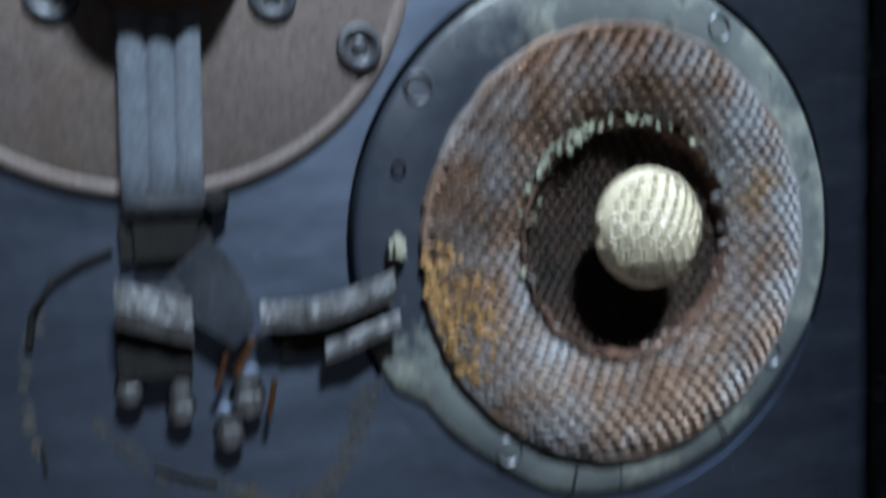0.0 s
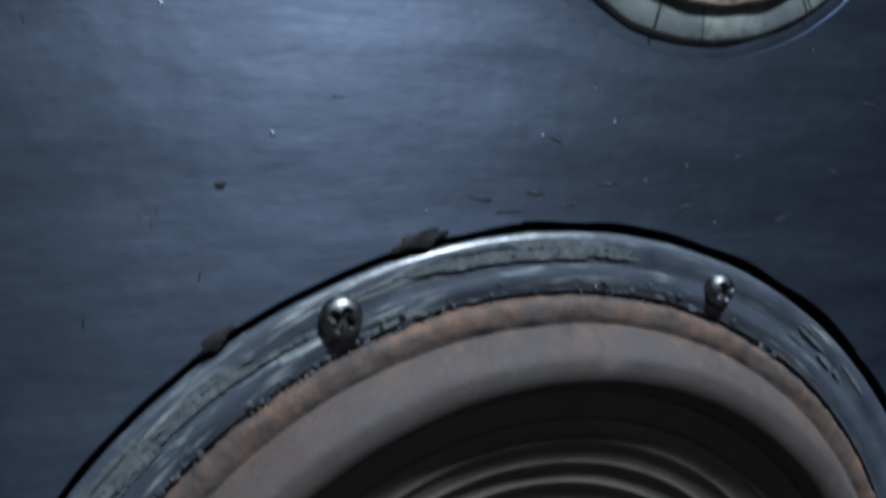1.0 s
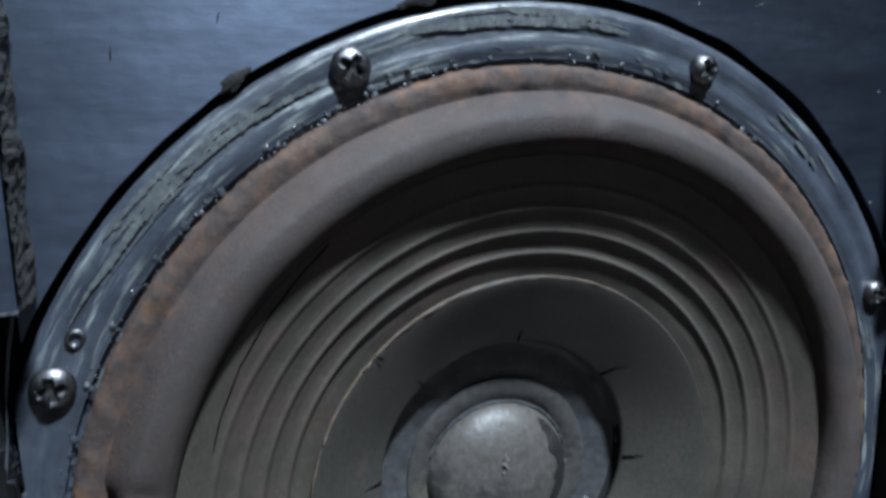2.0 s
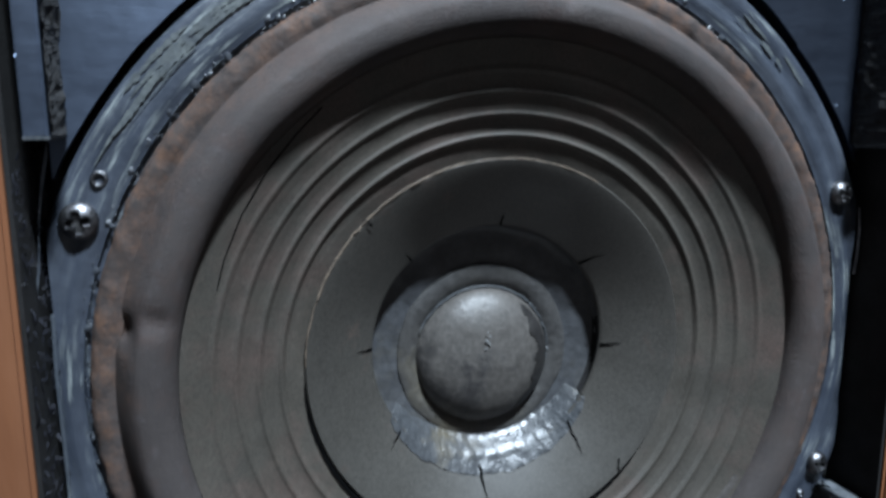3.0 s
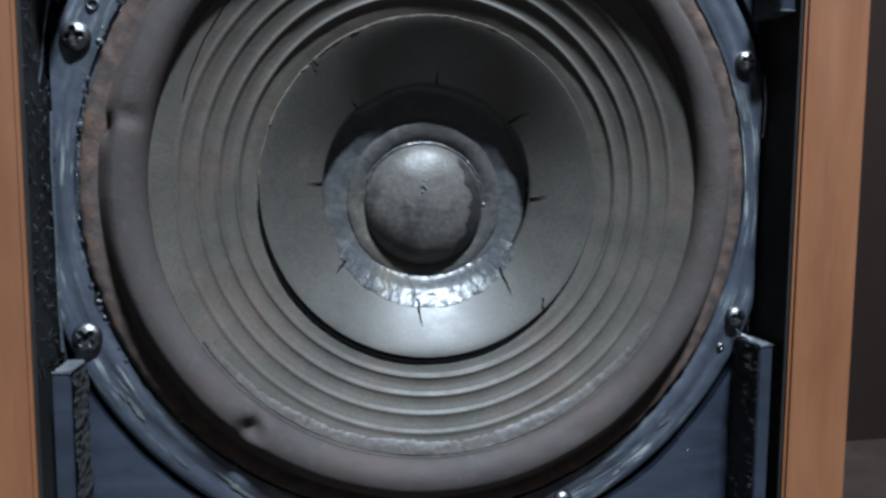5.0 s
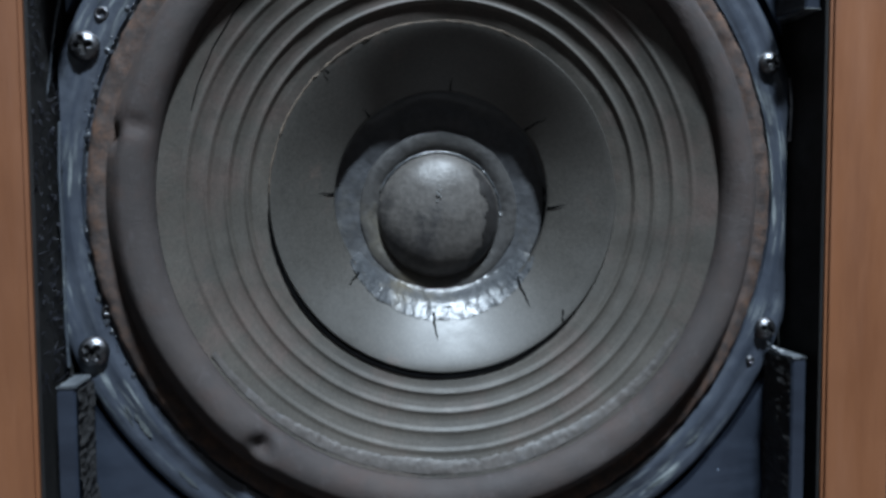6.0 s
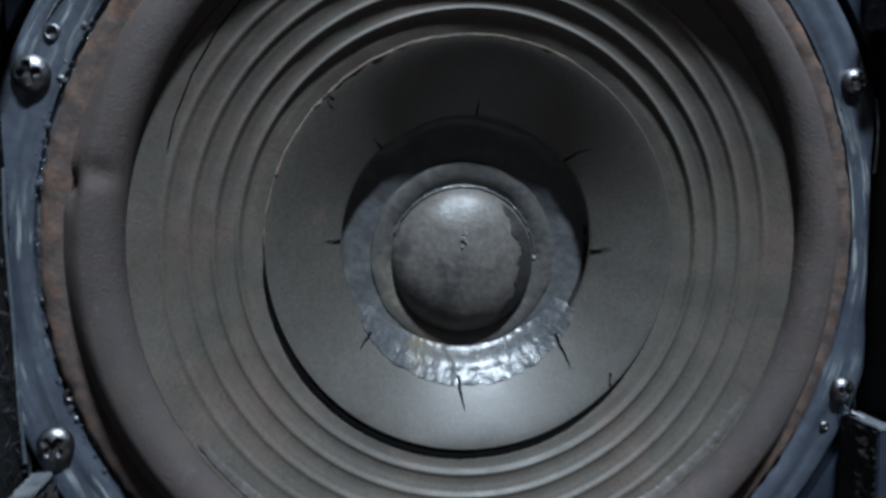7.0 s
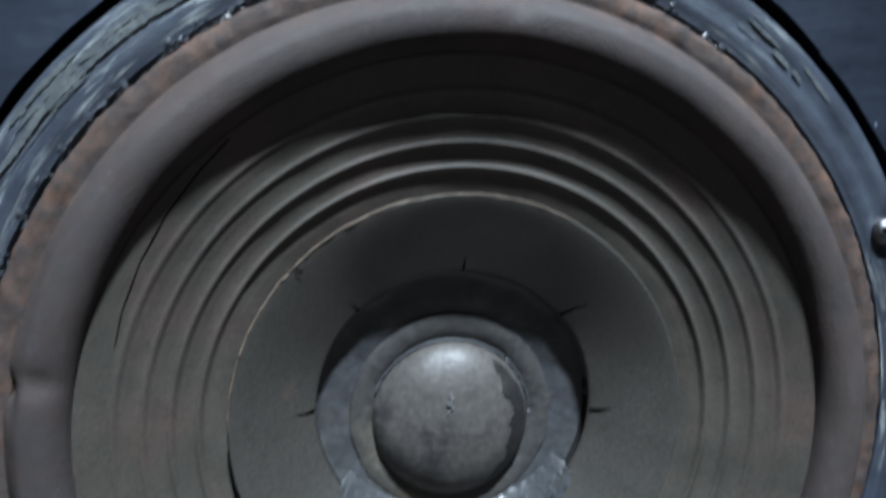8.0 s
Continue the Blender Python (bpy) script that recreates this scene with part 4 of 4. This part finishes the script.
part("backing", lathe(inside + [(0.0300, 0.0062), (0.0200, 0.0088), (0.0, 0.0098)], HX, HZ, 96), SHADED_RUST, tweeter, "inside behind the mesh, with shade put into its dark colour")


def perforated(cx, cz, r_in, r_out, dx, h, y_of, hole, thick, sag, off=(0.0, 0.0), ragged=0.0):
    """Sheet of staggered holes between two radii: each cell a rim of six sides with a sunk hole."""
    verts, faces = [], []
    rows = int(r_out / h) + 1
    for j in range(-rows, rows + 1):
        for i in range(-int(r_out / dx) - 1, int(r_out / dx) + 2):
            u = i * dx + (dx / 2 if j % 2 else 0)
            v = j * h
            if math.hypot(u, v) > r_out or math.hypot(u - off[0], v - off[1]) < r_in + wobble((u, v, 3), 260, ragged):
                continue
            base = len(verts)
            ring = [(0, 2 * h / 3), (dx / 2, h / 3), (dx / 2, -h / 3), (0, -2 * h / 3), (-dx / 2, -h / 3), (-dx / 2, h / 3)]
            for f, dy in ((1.0, 0.0), ((1 + hole) / 2, -sag), (hole, 0.0), (hole * 0.9, thick)):
                for k, (a, b) in enumerate(ring):
                    x, z = u + a * f, v + b * f
                    verts.append((cx + x, y_of(math.hypot(x, z)) + dy + wobble((x, z, 2), 160, 0.0004), cz + z))
            for lv in range(3):
                for k in range(6):
                    n = (k + 1) % 6
                    faces.append((base + lv * 6 + k, base + lv * 6 + n, base + lv * 6 + 6 + n, base + lv * 6 + 6 + k))
    me = bpy.data.meshes.new("sheet")
    me.from_pydata(verts, [], faces)
    bm = bmesh.new()
    bm.from_mesh(me)
    bpy.data.meshes.remove(me)
    return bm


part("wire_mesh", perforated(GX, GZ, 0.0315, 0.0567, 0.0044, 0.0027, mesh_y, 0.38, 0.0008, 0.0010, (HX - GX, HZ - GZ), 0.0022), WIRE_MESH, tweeter, "rusty perforated metal mesh", smooth=False)
part("mesh_ring", lathe([(0.0322, -0.0008), (0.0316, -0.0014), (0.0308, -0.0006), (0.0302, 0.0014), (0.0298, 0.0050)], HX, HZ, 128,
                        lambda x, y, z, r, a: (x + wobble((x, z, 3), 230, 0.0016), y, z + wobble((x, z, 8), 230, 0.0016))), RUST, tweeter, "dark ragged ring round the throat")
part("mesh_edge", lathe([(0.0582, 0.0), (0.0581, -0.0024), (0.0576, -0.0031), (0.0567, -0.0032), (0.0558, -0.0028), (0.0552, 0.0006)], GX, GZ, 128,
                        lambda x, y, z, r, a: (x + wobble((x, z, 2), 110, 0.0009), y, z + wobble((x, z, 6), 110, 0.0009))), WIRE_MESH, tweeter, "rusty turned-over mesh edge")
# the throat's shade is put into this mesh's dark brown
part("inner_mesh", perforated(HX, HZ, -1, 0.0300, 0.0036, 0.0024, throat_y, 0.40, 0.0012, 0.0007), SHADED_MESH, tweeter, "rusty mesh in the throat, coloured dark for its shade", smooth=False)
part("stem", lathe([(0.0035, 0.0085), (0.0035, -0.0080), (0.0, -0.0080)], BX, BZ, 24), BLACK, tweeter, "black central stem")
part("button", perforated(BX, BZ, -1, 0.0146, 0.0040, 0.0031, lambda r: -0.0140 + 0.0062 * (r / 0.0150) ** 2, 0.40, 0.0016, 0.0004), CREAM, tweeter, "cream perforated cap", smooth=False)
part("button_edge", lathe([(0.0150, -0.0035), (0.0156, -0.0060), (0.0152, -0.0080), (0.0138, -0.0094)], BX, BZ, 64), CREAM, tweeter, "cream rolled edge")
# the core's brown paints the shade inside the cream cap
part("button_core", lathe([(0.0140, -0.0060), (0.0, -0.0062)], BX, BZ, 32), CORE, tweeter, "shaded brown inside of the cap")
for x, z in ((-0.0080, 0.6300), (0.0790, 0.6460), (0.0118, 0.5375), (0.0960, 0.5530)):
    part("screw", lathe([(0.0040, -0.0011), (0.0034, -0.0016), (0.0026, -0.0010), (0.0018, 0.0006), (0, 0.0008)], x, z, 28), DARK_STEEL, tweeter, "dark sunken screw")
part("rivet_hole", lathe([(0.0020, -0.0013), (0.0016, -0.0015), (0.0011, -0.0006), (0, -0.0004)], -0.0140, 0.6110, 20), BLACK, tweeter, "small dark rivet hole")


def seam(a, w):
    bm = bmesh.new()
    vs = []
    for r, s in ((0.0615, 1), (0.0678, 1), (0.0678, -1), (0.0615, -1)):
        ux, uz = -math.sin(radians(a)), math.cos(radians(a))
        vs.append(bm.verts.new((TW[0] + r * math.cos(radians(a)) + s * w * ux, -0.0019, TW[1] + r * math.sin(radians(a)) + s * w * uz)))
    bm.faces.new(vs)
    part("seam", bm, BLACK, tweeter, "thin dark seam in the rim", smooth=False)


for a in (256, 300):
    seam(a, 0.0003)

rnd = random.Random(21)
crust = []
for k in range(150):
    a, r = radians(rnd.gauss(193, 10)), 0.0575 - abs(rnd.gauss(0, 0.0060))
    crust.append((GX + r * math.cos(a), mesh_y(r) - 0.0006, GZ + r * math.sin(a), rnd.uniform(0.0005, 0.0015)))
tagged(part("rust_crust", blobs(crust, 22, 0.4), surface("ochre_rust", (0.20, 0.105, 0.035), (0.40, 0.23, 0.085), 160, (0.6, 0.9), fine=700, relief=0.8, depth=0.001), tweeter, "ochre crust of rust on the mesh"), kind="stuff")
chips = []
for k in range(90):
    a = radians(rnd.gauss(105, 42))
    r = rnd.gauss(0.0335, 0.0016)
    chips.append((HX + r * math.cos(a), mesh_y(0.034) - 0.0008, HZ + r * math.sin(a), rnd.uniform(0.0004, 0.0011)))
tagged(part("old_paint", blobs(chips, 27, 0.5), surface("pale_green_paint", (0.20, 0.23, 0.20), (0.40, 0.42, 0.30), 160, (0.5, 0.8), fine=700, relief=0.6, depth=0.001), tweeter, "flakes of pale green paint round the throat"), kind="stuff")
part("torn_tab", block(-0.0180, -0.0138, -0.0052, -0.0010, 0.5890, 0.5955, 0.0012, 3, 0.0006), surface("dirty_cream_paint", (0.22, 0.22, 0.17), (0.42, 0.41, 0.33), 120, (0.5, 0.7)), tweeter, "dirty cream tab at the rim")

# ---- the round plate with its hub ----
plate = thing("round_driver_plate", (MID[0], 0.0, MID[1]), "taupe enamelled round driver plate with sunken screws", "loudspeaker driver")
disc = lathe([(0.0596, 0.0), (0.0596, -0.0008), (0.0588, -0.0014), (0.0574, -0.0016), (0.0568, -0.0012), (0.0560, -0.0012), (0.0554, -0.0016), (0.0, -0.0020)], MID[0], MID[1], 160)
part("disc", disc, TAUPE, plate)
for x, z in ((-0.0220, 0.6392), (-0.0410, 0.6500), (-0.0850, 0.6485)):
    w = part("washer", lathe([(0.0054, -0.0018), (0.0051, -0.0028), (0.0041, -0.0030), (0.0032, -0.0022), (0.0020, -0.0014), (0, -0.0012)], x, z, 40), DARK_STEEL, plate, "dark countersunk washer")
    part("screw", screw_head(x, -0.0020, z, 0.0019, 0.0008, 0.7), DARK_STEEL, w, "dark screw head")
part("hub", lathe([(0.0190, -0.0018), (0.0186, -0.0070), (0.0160, -0.0110), (0.0110, -0.0130), (0, -0.0135)], -0.0650, 0.6630, 64,
                  lambda x, y, z, r, a: (x + wobble((x, z, 1), 180, 0.001), y, z + wobble((x, z, 5), 180, 0.001))), RUST, plate, "rusty brown hub")

# ---- the chrome bracket under the plate ----
bracket = thing("chrome_bracket", (-0.055, 0.0, 0.585), "chrome and dark steel bracket with small bulbs on the baffle", "bracket")
sheet = bmesh.new()
grid = []
for j in range(25):
    v = j / 24
    z = 0.6500 - 0.0440 * v
    yb = -0.0120 + (0.0075 * ((v - 0.72) / 0.28) ** 2 if v > 0.72 else 0)
    row = []
    for i in range(31):
        u = i / 30
        x = -0.0668 - 0.0022 * v + 0.0162 * u
        row.append(sheet.verts.new((x, yb - 0.0020 * abs(math.sin(3 * math.pi * u)) ** 0.6, z)))
    grid.append(row)
for a, b in zip(grid, grid[1:]):
    for k in range(30):
        sheet.faces.new((a[k], b[k], b[k + 1], a[k + 1]))
part("ribbed_arm", sheet, RIB, bracket, "blue-grey arm with three ribs")
part("arm_core", block(-0.0676, -0.0522, -0.0112, -0.0005, 0.6080, 0.6480, 0.001), DARK_STEEL, bracket, smooth=False)
part("elbow", block(-0.0702, -0.0512, -0.0070, 0.0, 0.5945, 0.6095, 0.003), BLACK, bracket, "black elbow")
part("elbow_pin", lathe([(0.0028, 0.0), (0.0028, -0.0080), (0.0019, -0.0095), (0, -0.0098)], -0.0502, 0.6095, 24), BLACK, bracket)


def tongue():
    """A dull steel tongue that tapers from the elbow to the contacts."""
    line = [(-0.0585, 0.5965, 0.0085), (-0.0545, 0.5920, 0.0080), (-0.0505, 0.5870, 0.0066), (-0.0475, 0.5825, 0.0048), (-0.0462, 0.5790, 0.0030)]
    bm = bmesh.new()
    rows = []
    for k, (x, z, w) in enumerate(line):
        ux, uz = 0.74, 0.67
        y = -0.0072 - 0.0010 * k
        rows.append([bm.verts.new((x + s * w * ux, y + dy - 0.0009 * (1 - abs(s)), z + s * w * uz)) for s, dy in ((-1, 0.0), (0, 0.0), (1, 0.0), (1, 0.0012), (-1, 0.0012))])
    for a, b in zip(rows, rows[1:]):
        for k in range(5):
            bm.faces.new((a[k], a[(k + 1) % 5], b[(k + 1) % 5], b[k]))
    bm.faces.new(rows[0])
    bm.faces.new(rows[-1][::-1])
    bmesh.ops.recalc_face_normals(bm, faces=bm.faces)
    return bm


part("tongue", tongue(), surface("dull_tongue", (0.020, 0.024, 0.032), (0.045, 0.052, 0.066), 60, (0.35, 0.55), metal=0.3), bracket, "dull blue-grey steel tongue")
part("front_bar", ribbon([(-0.0716, -0.0150, 0.5890), (-0.0690, -0.0158, 0.5884), (-0.0665, -0.0162, 0.5876), (-0.0640, -0.0152, 0.5864), (-0.0605, -0.0158, 0.5850), (-0.0566, -0.0146, 0.5838)], 0.0098, 0.0012, 0.0004, 0.0014), CHROME, bracket, "bright chrome bar")
part("bar_block", block(-0.0722, -0.0574, -0.0095, 0.0, 0.5715, 0.5845, 0.0008), BLACK, bracket, "black block under the bar")
part("bar_post", block(-0.0700, -0.0580, -0.0135, 0.0, 0.5845, 0.5920, 0.0008), DARK_STEEL, bracket)
up = [(-0.0425 + 0.0310 * k / 16, -0.0130 + 0.0009 * math.sin(k * 0.75), 0.5836 + 0.0046 * (k / 16) ** 1.8 - 0.0014 * math.sin(math.pi * k / 16)) for k in range(17)]
part("leaf", ribbon(up, 0.0066, 0.0008, 0.0004, 0.0009), CHROME, bracket, "wavy chrome leaf")
low = [(-0.0285 + 0.0180 * k / 12, -0.0112 + 0.0008 * math.sin(1 + k * 0.8), 0.5735 + 0.0056 * (k / 12)) for k in range(13)]
part("leaf", ribbon(low, 0.0048, 0.0008, 0.0003, 0.0008), CHROME, bracket, "wavy chrome leaf")
part("leaf_block", block(-0.0400, -0.0120, -0.0070, 0.0, 0.5735, 0.5850, 0.002), BLACK, bracket, "black block behind the leaves")


def bulb(x, z, r, tall):
    """A small domed bulb hanging from a stub."""
    body = part("bulb", rod([(x, -0.0065, z - 0.2 * r), (x, -0.0065, z + 0.5 * tall), (x + 0.0004, -0.0062, z + tall)], 0.82 * r, 14), CHROME, bracket, "shiny metal stub with a domed end")
    bm = bmesh.new()
    bmesh.ops.create_uvsphere(bm, u_segments=20, v_segments=14, radius=r)
    bmesh.ops.translate(bm, vec=(x, -0.0065, z), verts=bm.verts)
    part("dome", bm, CHROME, body, "domed chrome end")
    part("collar", lathe([(1.15 * r, 0.0), (1.15 * r, -0.0018), (0.6 * r, -0.0035), (0.6 * r, -0.0060)], x, z + 0.3 * r, 20), BLACK, body, "black seat on the board")


for x, z, r, tall in ((-0.0705, 0.5695, 0.0028, 0.0030), (-0.0605, 0.5640, 0.0028, 0.0070), (-0.0505, 0.5570, 0.0032, 0.0045), (-0.0462, 0.5640, 0.0036, 0.0060)):
    bulb(x, z, r, tall)
for line, r in (([(-0.0530, -0.0080, 0.5685), (-0.0516, -0.0100, 0.5720), (-0.0502, -0.0105, 0.5760)], 0.0007), ([(-0.0485, -0.0090, 0.5715), (-0.0466, -0.0115, 0.5750), (-0.0446, -0.0125, 0.5785)], 0.0010),
                ([(-0.0420, -0.0085, 0.5605), (-0.0412, -0.0102, 0.5645), (-0.0403, -0.0106, 0.5690)], 0.0007)):
    part("copper_wire", rod(line, r), COPPER, bracket, "bare copper wire end")
# the bracket as a whole lies flat on the board, clear of the tweeter's rim
bracket.location.x -= 0.0060
bracket.location.z -= 0.0040
bracket.scale.y = 0.45
